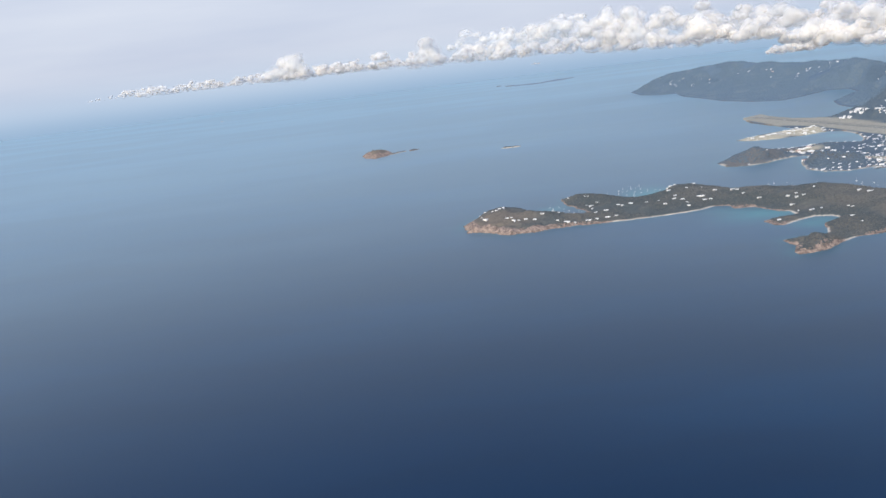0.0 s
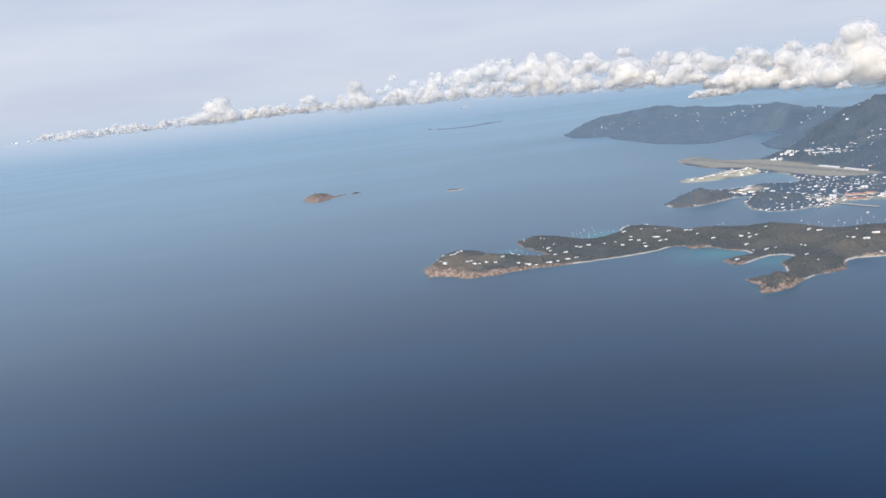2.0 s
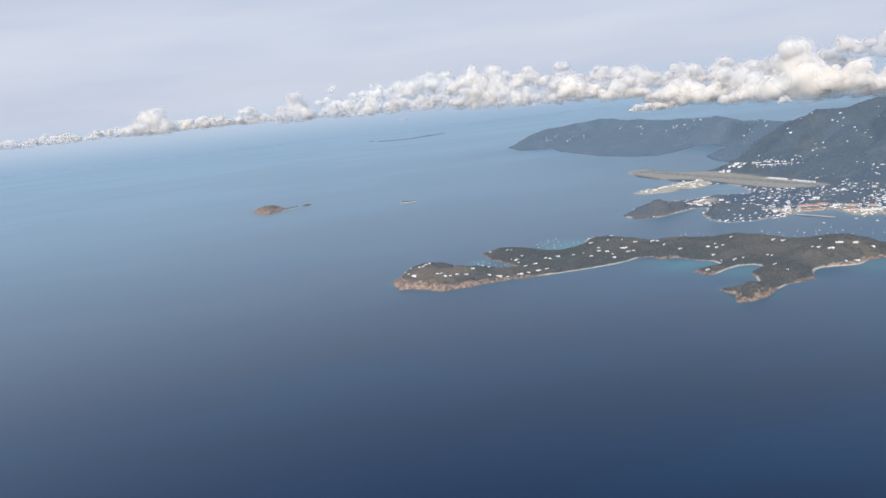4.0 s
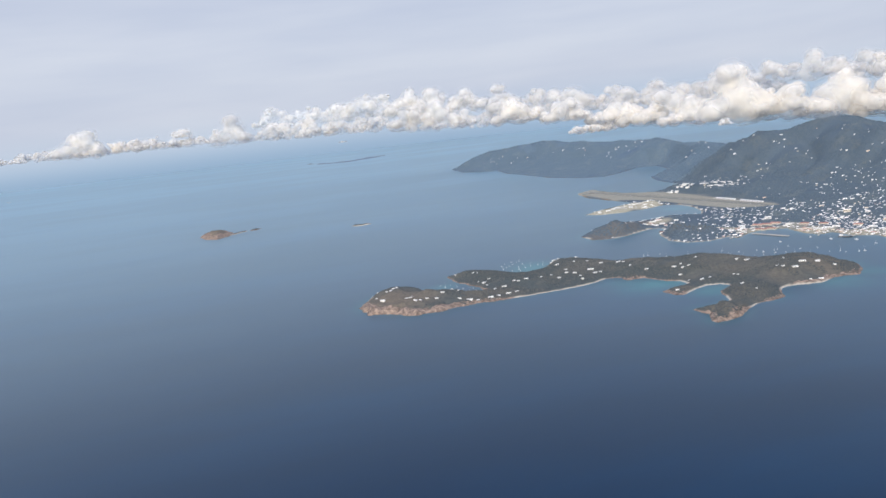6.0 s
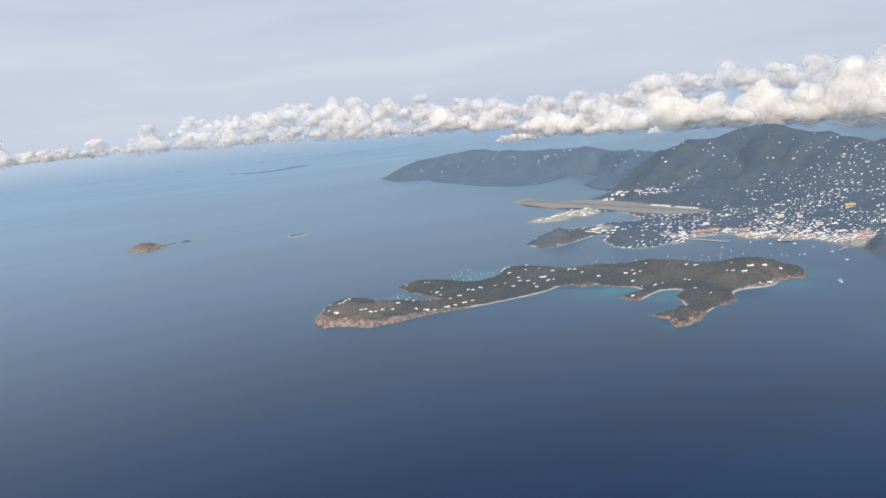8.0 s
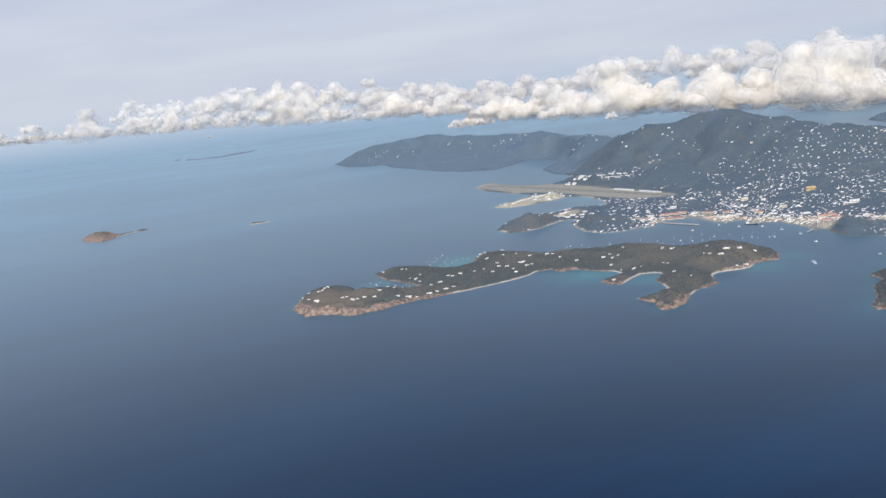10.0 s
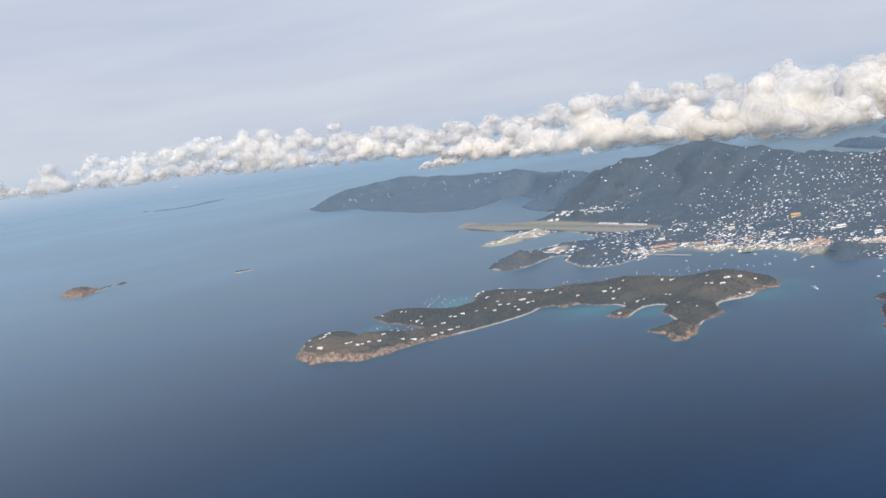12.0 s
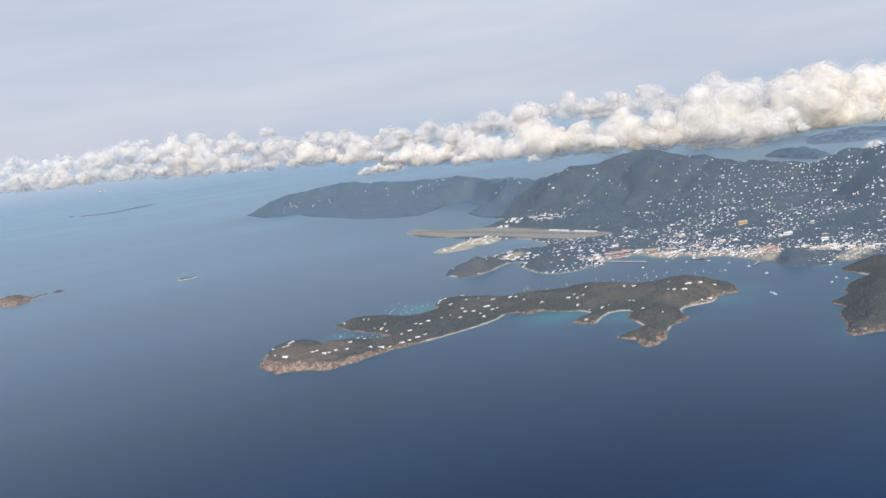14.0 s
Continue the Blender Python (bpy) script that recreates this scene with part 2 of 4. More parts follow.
SPAR = plain_material("alloy_mast", (0.55, 0.55, 0.55), (0.68, 0.68, 0.68), scale=3.0, rough=0.35)
FOAM = plain_material("foam", (0.62, 0.68, 0.72), (0.82, 0.86, 0.88), scale=1.2, rough=0.9)


# ---- the lie of the land ----
RNG = np.random.default_rng(7)
LATTICE = RNG.random((256, 256))


def value_noise(x, y):
    xi, yi = np.floor(x).astype(int), np.floor(y).astype(int)
    fx, fy = x - xi, y - yi
    fx, fy = fx * fx * (3 - 2 * fx), fy * fy * (3 - 2 * fy)
    a, b = LATTICE[yi % 256, xi % 256], LATTICE[yi % 256, (xi + 1) % 256]
    c, d = LATTICE[(yi + 1) % 256, xi % 256], LATTICE[(yi + 1) % 256, (xi + 1) % 256]
    return (a + (b - a) * fx) * (1 - fy) + (c + (d - c) * fx) * fy


def fbm(x, y, size, octaves=4, shift=0.0):
    """Fractal noise about 0, within about 0.5 either way."""
    total, amp, norm = 0.0, 1.0, 0.0
    for k in range(octaves):
        f = 2.0 ** k / size
        total, norm = total + amp * (value_noise(x * f + 17.3 * k + shift, y * f + 9.1 * k - shift) - 0.5), norm + amp
        amp *= 0.5
    return total / norm


def step01(v):
    v = np.clip(v, 0.0, 1.0)
    return v * v * (3 - 2 * v)


def inland(x, y, ring):
    """How far inside a ring of coast each place lies (outside: minus)."""
    best, inside = np.full(x.shape, 1e9), np.zeros(x.shape, bool)
    for (ax, ay), (bx, by) in zip(ring, ring[1:] + ring[:1]):
        dx, dy = bx - ax, by - ay
        k = np.clip(((x - ax) * dx + (y - ay) * dy) / (dx * dx + dy * dy + 1e-9), 0, 1)
        best = np.minimum(best, (x - ax - k * dx) ** 2 + (y - ay - k * dy) ** 2)
        if ay != by:
            inside ^= ((ay > y) != (by > y)) & (x < (bx - ax) * (y - ay) / (by - ay) + ax)
    return np.where(inside, 1, -1) * np.sqrt(best)


def along(x, y, line, width, power):
    """The rise towards a ridge line of (x, y, height), and how far off the line is."""
    near, rise = np.full(x.shape, 1e9), np.zeros(x.shape)
    for (ax, ay, ah), (bx, by, bh) in zip(line, line[1:]):
        dx, dy = bx - ax, by - ay
        k = np.clip(((x - ax) * dx + (y - ay) * dy) / (dx * dx + dy * dy), 0, 1)
        d = np.hypot(x - ax - k * dx, y - ay - k * dy)
        rise = np.maximum(rise, (ah + k * (bh - ah)) * (1 - np.clip(d / width, 0, 1)) ** power)
        near = np.minimum(near, d)
    return near, rise


SOUTH_SHORE = [
    (12.5, 423.5), (13.2, 412), (14.5, 405), (20, 401), (26.5, 394.5), (30.5, 388), (36.5, 386.5), (44, 386.8),
    (52.3, 389), (60.7, 390), (68.1, 389.9), (75.1, 388.9), (82.8, 388.8), (94, 388.8), (106.8, 388.4), (117.9, 389.8),
    (126.5, 392.2), (134.2, 396.9), (140.6, 394.3), (141.1, 385.4), (149.3, 384.2), (151.9, 376.1), (153.7, 369.6), (158.3, 365.1),
    (157.3, 356.9), (148.9, 354.4), (140.6, 350.1), (141, 340.7), (144, 339.1), (153.6, 345), (161.2, 348.8), (167.4, 346),
    (169, 340.1), (159.4, 333.3), (156.4, 328.1), (155.6, 323), (151.8, 315.8), (146.2, 314.3),
]
CAPE_SHORE = [
    (139.4, 313.6), (132.7, 312.8), (132.4, 306.4), (133.5, 302.6), (128.4, 293.4), (128.6, 289.9), (133.3, 289.8), (141.1, 292.6),
    (147.3, 299), (152.7, 302.2), (158.2, 305.4), (163.5, 305.4), (172.1, 307.6), (175.5, 314.3), (179.7, 320), (184.6, 322.1),
    (189.4, 321.9), (194.2, 319.4), (199.5, 318.3), (207.6, 322.4), (213.9, 322.5), (220.1, 319.9), (228.5, 328.6), (235.5, 339.2),
]
NORTH_SHORE = [
    (237, 346.9), (231.7, 357.4), (225.1, 367.2), (216.3, 375.1), (207.3, 383.1), (199.3, 392.3), (191.2, 401.6), (181.9, 410),
    (173.9, 415), (164.5, 423.5), (157.8, 435.9), (149.7, 444.2), (142.4, 450.8), (134.9, 454.3), (126.3, 453.9), (123.6, 444.5),
    (115.6, 441), (107.8, 443), (100.5, 452.3), (90.8, 460.9), (81.3, 466.3), (71.8, 469.1), (70.2, 452.4), (73.4, 439.6),
    (76.7, 426.7), (77.4, 414.6), (72.1, 411.8), (65, 416.2), (58.2, 420.2), (53, 423.4), (49.9, 428.7), (48.6, 436.9),
    (43.9, 445), (36.1, 448.5), (27.8, 448.9), (19.9, 440),
]
WEST_COAST = [
    (383.6, 1559.6), (366.8, 1424.1), (381.5, 1367.8), (405.1, 1350.7), (387.5, 1259.9), (384, 1146.2), (380, 1063.7), (393.5, 991.8),
    (412.3, 965.7), (447.1, 988.3), (499.3, 1036.4), (518.8, 1022.7), (497.6, 949.5), (466, 900.8), (432.6, 883.5), (411.2, 829),
    (403.1, 779), (397.9, 751.4), (377.9, 743.7), (352.4, 734.3),
]
AIRPORT_COAST = [
    (342.8, 733.3), (330.2, 755.5), (328, 796.5), (331.1, 825.6), (306.5, 806.7), (295.1, 757.7), (298.1, 704.9), (297.8, 673.9),
    (284.7, 669.7), (264.8, 661.7), (236.4, 641.2), (244.3, 629), (263, 623.4), (280.6, 624), (305.3, 632.2), (312.4, 622.9),
    (309.4, 595.5), (299.5, 568.4), (290.3, 554.9), (283.8, 562.9), (274.6, 572.5), (263.7, 569),
]
HARBOUR_COAST = [
    (250.8, 565.9), (239.9, 573), (223.7, 568.1), (203.9, 556.7), (184.9, 536.2), (184.5, 515.6), (194.1, 509.4), (208, 512.8),
    (228.2, 524.1), (236.8, 522.3), (239.2, 514.2), (228.6, 509.4), (222, 493.1), (214.4, 471.3), (217.8, 455.8), (228.7, 449.5),
    (245.4, 453.5), (244.6, 444.2), (256.7, 453.1), (270.6, 458.3), (282.6, 449.7), (277.1, 426.9), (278.2, 416.2), (287.3, 416.6),
    (286, 400.7), (294.1, 390.4), (289.9, 366.9), (283, 355.9), (291.5, 354.8), (287, 347.8), (278.8, 333), (283, 324.2),
    (290.9, 318), (300.7, 316.3), (302.6, 309.6), (320.6, 312.7), (330, 307.3),
]
HASSEL_RING = [
    (281.3, 305.8), (278.2, 302), (276.3, 294.8), (270.8, 282.9), (263.8, 284.2), (252.6, 282.9), (240.8, 278.2), (237.4, 274.7),
    (230, 270), (225, 270.8), (217.7, 269.6), (216.8, 264.3), (213.5, 259.6), (205.1, 257.5), (197.3, 250.6), (194.1, 247.4),
    (181.5, 239.4), (178.6, 234.9), (182.2, 233.1), (185.6, 231.9), (191.2, 229.7), (201.1, 224.7), (218.7, 217.3), (292.5, 253.9),
    (317.5, 288.3), (313.4, 303.7), (298.7, 307.1),
]
# cumulus: the middle of the base, width and height
NEAR_CUMULUS = [
    (504, 1478, 80.7, 93.6, 43.7), (574, 1434, 71.3, 83.2, 46.8), (786, 1772, 34.6, 105.1, 27.6), (658, 1383, 59.8, 124.8, 49.9), (715, 1347, 50.5, 135.2, 63.5),
    (726, 1246, 46.9, 118.3, 47.3), (624, 980, 56, 79.4, 76.2), (671, 951, 50, 95.3, 48.4), (754, 947, 45.9, 98.6, 65.7), (796, 922, 40.7, 65.7, 57.5),
    (878, 920, 39.2, 93.4, 81.5),
]
RIGHT_CUMULUS = [
    (1160, 1078, 17.9, 135.2, 111.3), (1292, 1092, 10.9, 120.5, 58), (1558, 1215, 9.7, 151.1, 168.8), (1627, 1173, 0.9, 125.9, 157.4), (1726, 1160, -4.5, 128.7, 141.5),
    (1763, 1091, -2.1, 163.7, 132.2), (1849, 1039, -9.8, 188.9, 113.3), (566, 447, 34.1, 37.2, 9.8), (494, 821, 52, 14.5, 7.2),
]
BACK_CUMULUS = [
    (1698, 2180, 108, 316.5, 93.1), (2005, 2182, 86, 335.1, 108.4), (1944, 1841, 76.4, 262.8, 119.2), (2073, 1764, 73.2, 245.3, 96.4), (1594, 2426, 83.2, 335.1, 88.7),
    (1470, 2686, 76.1, 353.7, 104), (1327, 2961, 89.7, 328.5, 109.5), (1202, 3226, 105.3, 345, 119.6), (2362, 1773, 28.1, 297.9, 130.3),
]
FAR_CUMULUS = [
    (205, 4761, 125.1, 170.8, 99.7), (370, 4850, 119.4, 207, 100.5), (523, 4758, 112.5, 177.4, 94.6), (676, 4667, 111.4, 207, 94.6), (812, 4491, 104.2, 203.1, 84.2),
    (942, 4319, 97.4, 170.8, 131), (1088, 4230, 85.1, 227.8, 139.5), (1182, 3984, 73.6, 246.4, 104), (1266, 3745, 63.1, 210.3, 73.6), (384, 5136, 198.7, 280.9, 118.6),
    (652, 4974, 186.5, 312.1, 118.6), (842, 4862, 187.2, 280.9, 140.5), (1029, 4748, 172.5, 249.7, 140.5), (1219, 4636, 173.2, 312.1, 134.2), (1431, 4412, 148.9, 337.3, 128.8),
]
DISTANT_CUMULUS = [
    (-1417, 4594, 140.4, 122.7, 67.5), (-1232, 4594, 139.4, 153.3, 61.3), (-1062, 4594, 140.2, 184, 49.1), (-877, 4594, 139.2, 184, 55.2), (-737, 4594, 140.7, 153.3, 128.8),
    (-568, 4594, 138.5, 184, 67.5), (-444, 4594, 138.9, 122.7, 70.5), (-274, 4594, 139.7, 184, 92), (-135, 4593, 135.2, 153.3, 61.3), (32, 4427, 125.4, 100.5, 136),
    (612, 4500, 57.6, 26, 9), (-1524, 4596, 150.2, 122.7, 36.8), (-1694, 4677, 143.9, 156.1, 25),
]
# houses of the near island: plan place and width
WEST_VILLAS = [
    (24.8, 437.6, 1.2), (22, 439, 1.2), (28.7, 432.7, 1.3), (30.7, 432.2, 1.6), (32.7, 435.2, 1.6), (23.6, 418.6, 2.7), (34.7, 436.5, 1.6), (22.3, 428.9, 1.1),
    (33.9, 410, 1.8), (36.1, 409.8, 1.4), (36.5, 402.4, 2.2), (39, 402.2, 1.6), (42.7, 402.7, 1.5), (46.6, 399.9, 1.6),
    (74.6, 465, 1.3), (74.1, 461.1, 1.3), (81.7, 452.2, 1.2), (83.2, 449.7, 1.1), (78.8, 434.7, 1), (80.5, 429.9, 2.4),
    (84.7, 433.8, 1.6), (79.9, 423.1, 1.2), (51.3, 405.2, 1.6), (57.3, 409.7, 1.5), (59.8, 407.5, 1.3), (57.2, 396.9, 1.5),
    (61.7, 394.5, 2.8), (65.3, 392.8, 1.4), (71.8, 393, 2.2),
]
MID_VILLAS = [
    (76.2, 393.6, 1.6), (81.7, 395.1, 2), (86.1, 395.4, 1.5), (83.3, 405.1, 2), (77.5, 402.7, 1.3), (91, 412.2, 1.2),
    (92.6, 409.9, 1.3), (96.7, 409.3, 2.2), (105.1, 410.5, 1.3), (111.5, 412.1, 1.3), (112.9, 405.3, 1.8), (118.8, 409.2, 2),
    (122.1, 406.3, 1.7), (121.1, 415.2, 1.7), (123.1, 401.7, 1.5), (122.5, 397.9, 1.8), (132.1, 408.9, 3), (132.4, 403.9, 1.8),
    (135.4, 404, 1.4), (127, 449, 1.3), (130.5, 447, 1.2), (128.9, 449.7, 2), (120.9, 425.8, 2), (140, 444, 2.0), (144, 443, 1.3),
    (130.1, 424.7, 1.3), (137.9, 424.4, 1.2),
]
EAST_VILLAS = [
    (142.2, 416.8, 2), (149.1, 410.7, 2), (149.9, 406.5, 1.4), (150.5, 400.1, 1.6), (154.4, 390.5, 1.5), (164.2, 380.8, 1.8),
    (168.1, 380.2, 1.4), (166, 375.8, 1.6), (168.9, 374.6, 1.3), (176.9, 381.1, 1.5), (161.5, 370.6, 2), (163.5, 355, 2),
    (167.6, 354.9, 1.2), (144.9, 345.7, 1.8), (159.8, 360.4, 1), (177.3, 350.4, 1.2), (178.3, 348.7, 1.1), (171.5, 335.7, 1.6),
    (166.5, 318.7, 0.9), (191.1, 367.7, 1.8), (194, 363.8, 1.8), (191.9, 338.2, 1.3), (192.8, 335.4, 1.4), (197.4, 333.3, 2.5),
    (203.7, 336.3, 2.2), (211.1, 335.5, 2.2), (217, 331.6, 1.6), (196.6, 322.3, 1.2), (201.4, 321.8, 1.7), (202.5, 348, 1.2),
]
# moored sailing boats
BAY_BOATS = [
    (61, 446.5), (61.8, 440.6), (105.6, 473.5), (109.1, 478.6), (103.1, 463.9), (109.6, 471.2), (117.2, 480.3), (120.2, 483.7),
    (106.4, 457.2), (118, 472.1), (110.5, 457.4), (101.9, 455), (103.2, 449.5), (115.1, 459.6), (98.4, 456.5), (92, 466.7),
    (119.4, 462.6), (123.9, 462.5), (97.5, 466.9), (126.2, 460.6), (114.7, 482.6), (65.8, 444.4), (67.3, 437.2), (68.8, 430.3),
    (70.2, 423.4), (72.9, 420.6), (65.5, 427.6), (66.8, 421.1), (73.1, 416.1), (73.3, 426.4), (113.3, 475.9), (106.6, 468.4),
    (112.7, 464.6), (109.1, 451.6),
]
SOUND_BOATS = [
    (178.4, 437.4), (181.3, 437.9), (187.2, 434.8), (186, 426), (197.1, 421.5), (196.1, 412), (205.3, 412.3), (214.9, 416.2),
    (205.8, 402.5), (213.1, 408), (210.6, 402.1), (218.6, 406), (216.4, 399.1), (227.6, 402.9), (226.8, 396.2), (233.2, 395.9),
    (236.1, 397), (229.2, 389.4), (224.4, 381.3), (244.9, 399.8), (233.3, 386.5), (237.1, 384.6), (241, 377.7), (251.3, 385),
    (247.8, 371.6), (253, 370.1), (251.7, 364.6), (257.2, 361.9), (259.3, 360.5), (218.8, 392.6), (221.6, 388.9), (243.7, 388.6),
]
HARBOUR_BOATS = [
    (260.3, 334.3), (263.2, 296.9), (252.9, 292.5), (262.6, 291.2), (250.5, 413.9), (272.1, 354.9), (302.5, 315.2), (306.1, 313.6),
    (288.4, 316.4), (276.7, 372), (278.8, 388.1), (272.1, 399.4), (270, 413.2), (296.2, 295.1),
]
# landmarks of the town: plan place and width
ESTATE = [
    (358.3, 659.7, 4), (359.8, 656, 5), (359.1, 649, 4), (365.4, 652.1, 6), (363.8, 645.5, 5), (372.4, 650.8, 6),
    (367.3, 640.1, 5), (379, 649.3, 4), (369.9, 633.6, 4), (359.3, 633.1, 4),
]
HILLTOP = [
    (353.5, 700.8, 4), (355.1, 694.2, 3), (355, 686.1, 4), (354.6, 676.2, 5), (356.5, 671.8, 3),
]
BIG_BLOCKS = [
    (371.5, 436.7, 6), (336.6, 460.9, 4.5), (349.4, 385.1, 5), (343.5, 385.7, 3.5), (339.9, 447.2, 3), (342.9, 492.1, 3),
    (335.9, 350.8, 4), (328.1, 419.2, 4), (292.9, 481.4, 4),
]
RED_SHEDS = [
    (276, 469.2, 6), (280.2, 466.1, 7), (285.5, 464, 6), (270, 457.7, 7), (275.7, 455.1, 6), (314.8, 377.2, 6),
    (318.7, 375.3, 5), (314.2, 367.7, 6), (305.4, 367, 5), (300.3, 438.9, 5), (293.3, 447.2, 5), (309.6, 421.1, 5),
]
LONG_FRONTS = [
    (321.7, 341.5, 4), (326.2, 340.2, 5), (324.4, 334.6, 5), (328.9, 333.3, 4), (328, 329.1, 4), (319.9, 334.8, 4),
    (293, 425.9, 5), (287, 426.1, 5), (298.8, 426.5, 4), (288.2, 455.1, 4), (305.2, 395.2, 4), (330.9, 320.4, 5),
    (336.6, 319.5, 4), (321.2, 353.7, 4), (317.2, 345.6, 4), (317.6, 391.6, 4), (308.3, 408.7, 5),
]

VILLA_RING = SOUTH_SHORE + CAPE_SHORE + NORTH_SHORE
MAIN_RING = WEST_COAST + AIRPORT_COAST + HARBOUR_COAST + [
    (352, 250), (380, 180), (440, 90), (540, 90), (590, 250), (620, 380), (625, 540), (625, 700), (640, 860), (680, 1000), (720, 1150),
    (660, 1330), (540, 1500), (440, 1590), (395, 1585)]
VILLA_HILLS = [(33, 424, 3.2, 15), (60, 404, 2.6, 18), (95, 420, 2.6, 22), (88, 452, 2.2, 14), (130, 425, 4.0, 24), (160, 405, 4.5, 18),
               (185, 378, 6.0, 22), (212, 348, 6.5, 20), (190, 338, 3.5, 14), (168, 322, 2.6, 12), (142, 302, 3.4, 9), (150, 346, 0.8, 7)]
MAIN_HILLS = [(212, 530, 6.2, 17), (233, 482, 7.0, 19), (292, 345, 6.5, 13), (262, 548, 2.0, 10), (300, 470, 3.0, 16), (285, 520, 2.0, 14)]
SHORE_BLUFFS = [(38, 441, 2.4, 8), (28, 438, 2.2, 8), (47, 437, 1.8, 6), (80, 461, 2.2, 7), (90, 456, 1.2, 8), (129, 447, 2.0, 7), (141, 444, 2.2, 8)]
HASSEL_HILLS = [(205, 248, 5.5, 20), (240, 255, 7.5, 22), (275, 270, 7.0, 20), (294, 292, 3.5, 12)]
MAIN_RIDGE = [(440, 110, 30), (462, 250, 36), (495, 360, 40), (503, 439, 43), (495, 466, 31.5), (492, 482, 34), (486, 526, 38), (500, 600, 46), (492, 622, 52), (486, 640, 55), (450, 692, 46),
              (475, 800, 32), (545, 1000, 29), (590, 1150, 30), (536, 1250, 31), (500, 1375, 41), (435, 1490, 27), (392, 1560, 12)]
FIELD = [(300, 806), (331, 824), (345, 735), (352, 708), (351, 662), (348, 610), (348, 576), (348, 547), (341, 531), (327, 537), (316, 557), (313, 589), (313, 636),
         (308, 678), (297, 705)]


def villa_land(x, y):
    d = inland(x, y, VILLA_RING) + 0.4 + 1.4 * fbm(x, y, 7.0, 3)
    d = d + 3.6 * fbm(x, y, 3.4, 2, 13.0) * step01((90 - x) / 30)
    rise = step01(d / 16)
    bluff = np.maximum(step01((78 - x) / 40) * step01((436 - y) / 30), 0.8 * step01((16 - np.hypot(x - 137, y - 300)) / 8))
    h = (1.5 + 2.9 * bluff) * (1 - np.exp(-np.maximum(d, 0) / (2.6 - 0.8 * bluff))) * (0.8 + 1.2 * fbm(x, y, 26, 2, 3.0) + 0.5 * fbm(x, y, 5, 2, 6.0))
    for hx, hy, hh, r in VILLA_HILLS:
        h = h + hh * 0.85 * np.exp(-((x - hx) ** 2 + (y - hy) ** 2) / (r * r)) * rise
    for hx, hy, hh, r in SHORE_BLUFFS:
        h = h + hh * np.exp(-((x - hx) ** 2 + (y - hy) ** 2) / (r * r)) * step01(d / 3)
    h = h + rise * (2.2 * fbm(x, y, 18, 4) + 0.9 * fbm(x, y, 4, 3, 5.0))
    h = h + bluff * 2.0 * fbm(x, y, 2.4, 3, 17.0) * step01(d / 2) * step01((12 - d) / 6)
    return np.where(d > 0, np.maximum(h, 0.05 * d), 0.35 * d), d


def main_land(x, y):
    d = inland(x, y, MAIN_RING) + 0.3 + 1.4 * fbm(x, y, 9.0, 3)
    far = step01((y - 760) / 260)
    width, power = 208 + (125 - 208) * far, 2.2 + (1.5 - 2.2) * far
    dist, h = along(x, y, MAIN_RIDGE, width, power)
    gully = np.abs(fbm(x, y, 75, 3, 12.0)) * 4
    h = h * (1 + (0.8 * fbm(x, y, 95, 4, 2.0) + 0.75 * (np.minimum(gully, 1) - 0.55)) * np.clip(dist / 45, 0.12, 1))
    h = h + 3.5 * fbm(x, y, 30, 4, 8.0) * step01(h / 8) + 0.7 * fbm(x, y, 6, 3, 1.0) * step01(h / 4)
    h = h * step01(d / 40) + 1.3 * (1 - np.exp(-np.maximum(d, 0) / 3.0)) * (0.6 + fbm(x, y, 22, 2, 3.0))
    for hx, hy, hh, r in MAIN_HILLS:
        h = h + hh * np.exp(-((x - hx) ** 2 + (y - hy) ** 2) / (r * r)) * step01(d / 8) * (1 + fbm(x, y, 9, 3))
    flat = step01((inland(x, y, FIELD) + 5) / 5)
    h = h * (1 - flat) + 0.9 * flat
    return np.where(d > 0, np.maximum(h, 0.06 * d.clip(0, 4)), 0.35 * d), d


def hassel_land(x, y):
    d = inland(x, y, HASSEL_RING) + 0.4 + 1.4 * fbm(x, y, 7.0, 3)
    h = 2.0 * (1 - np.exp(-np.maximum(d, 0) / 2.5)) * (0.8 + fbm(x, y, 20, 2, 3.0))
    for hx, hy, hh, r in HASSEL_HILLS:
        h = h + 0.85 * hh * np.exp(-((x - hx) ** 2 + (y - hy) ** 2) / (r * r)) * step01(d / 14)
    h = h + step01(d / 12) * (2.0 * fbm(x, y, 14, 4) + 0.7 * fbm(x, y, 4, 3))
    return np.where(d > 0, np.maximum(h, 0.05 * d), 0.35 * d), d


def isle_land(ring, top, rough):
    def land(x, y):
        d = inland(x, y, ring) + rough * fbm(x, y, rough * 4, 3)
        reach = max(float(inland(np.array([sum(p[0] for p in ring) / len(ring)]), np.array([sum(p[1] for p in ring) / len(ring)]), ring)[0]), 1.0)
        h = top * (1 - np.exp(-1.8 * np.maximum(d, 0) / reach)) * np.maximum(1 + 1.7 * fbm(x, y, reach * 1.1, 4, 4.0) + 1.1 * fbm(x, y, reach * 0.4, 3, 9.0), 0.15)
        return np.where(d > 0, h, 0.35 * d), d
    return land


def heights(land, rows):
    return land(np.array([float(p[0]) for p in rows]), np.array([float(p[1]) for p in rows]))[0].tolist()


def height(land, x, y):
    return float(land(np.array([float(x)]), np.array([float(y)]))[0][0])


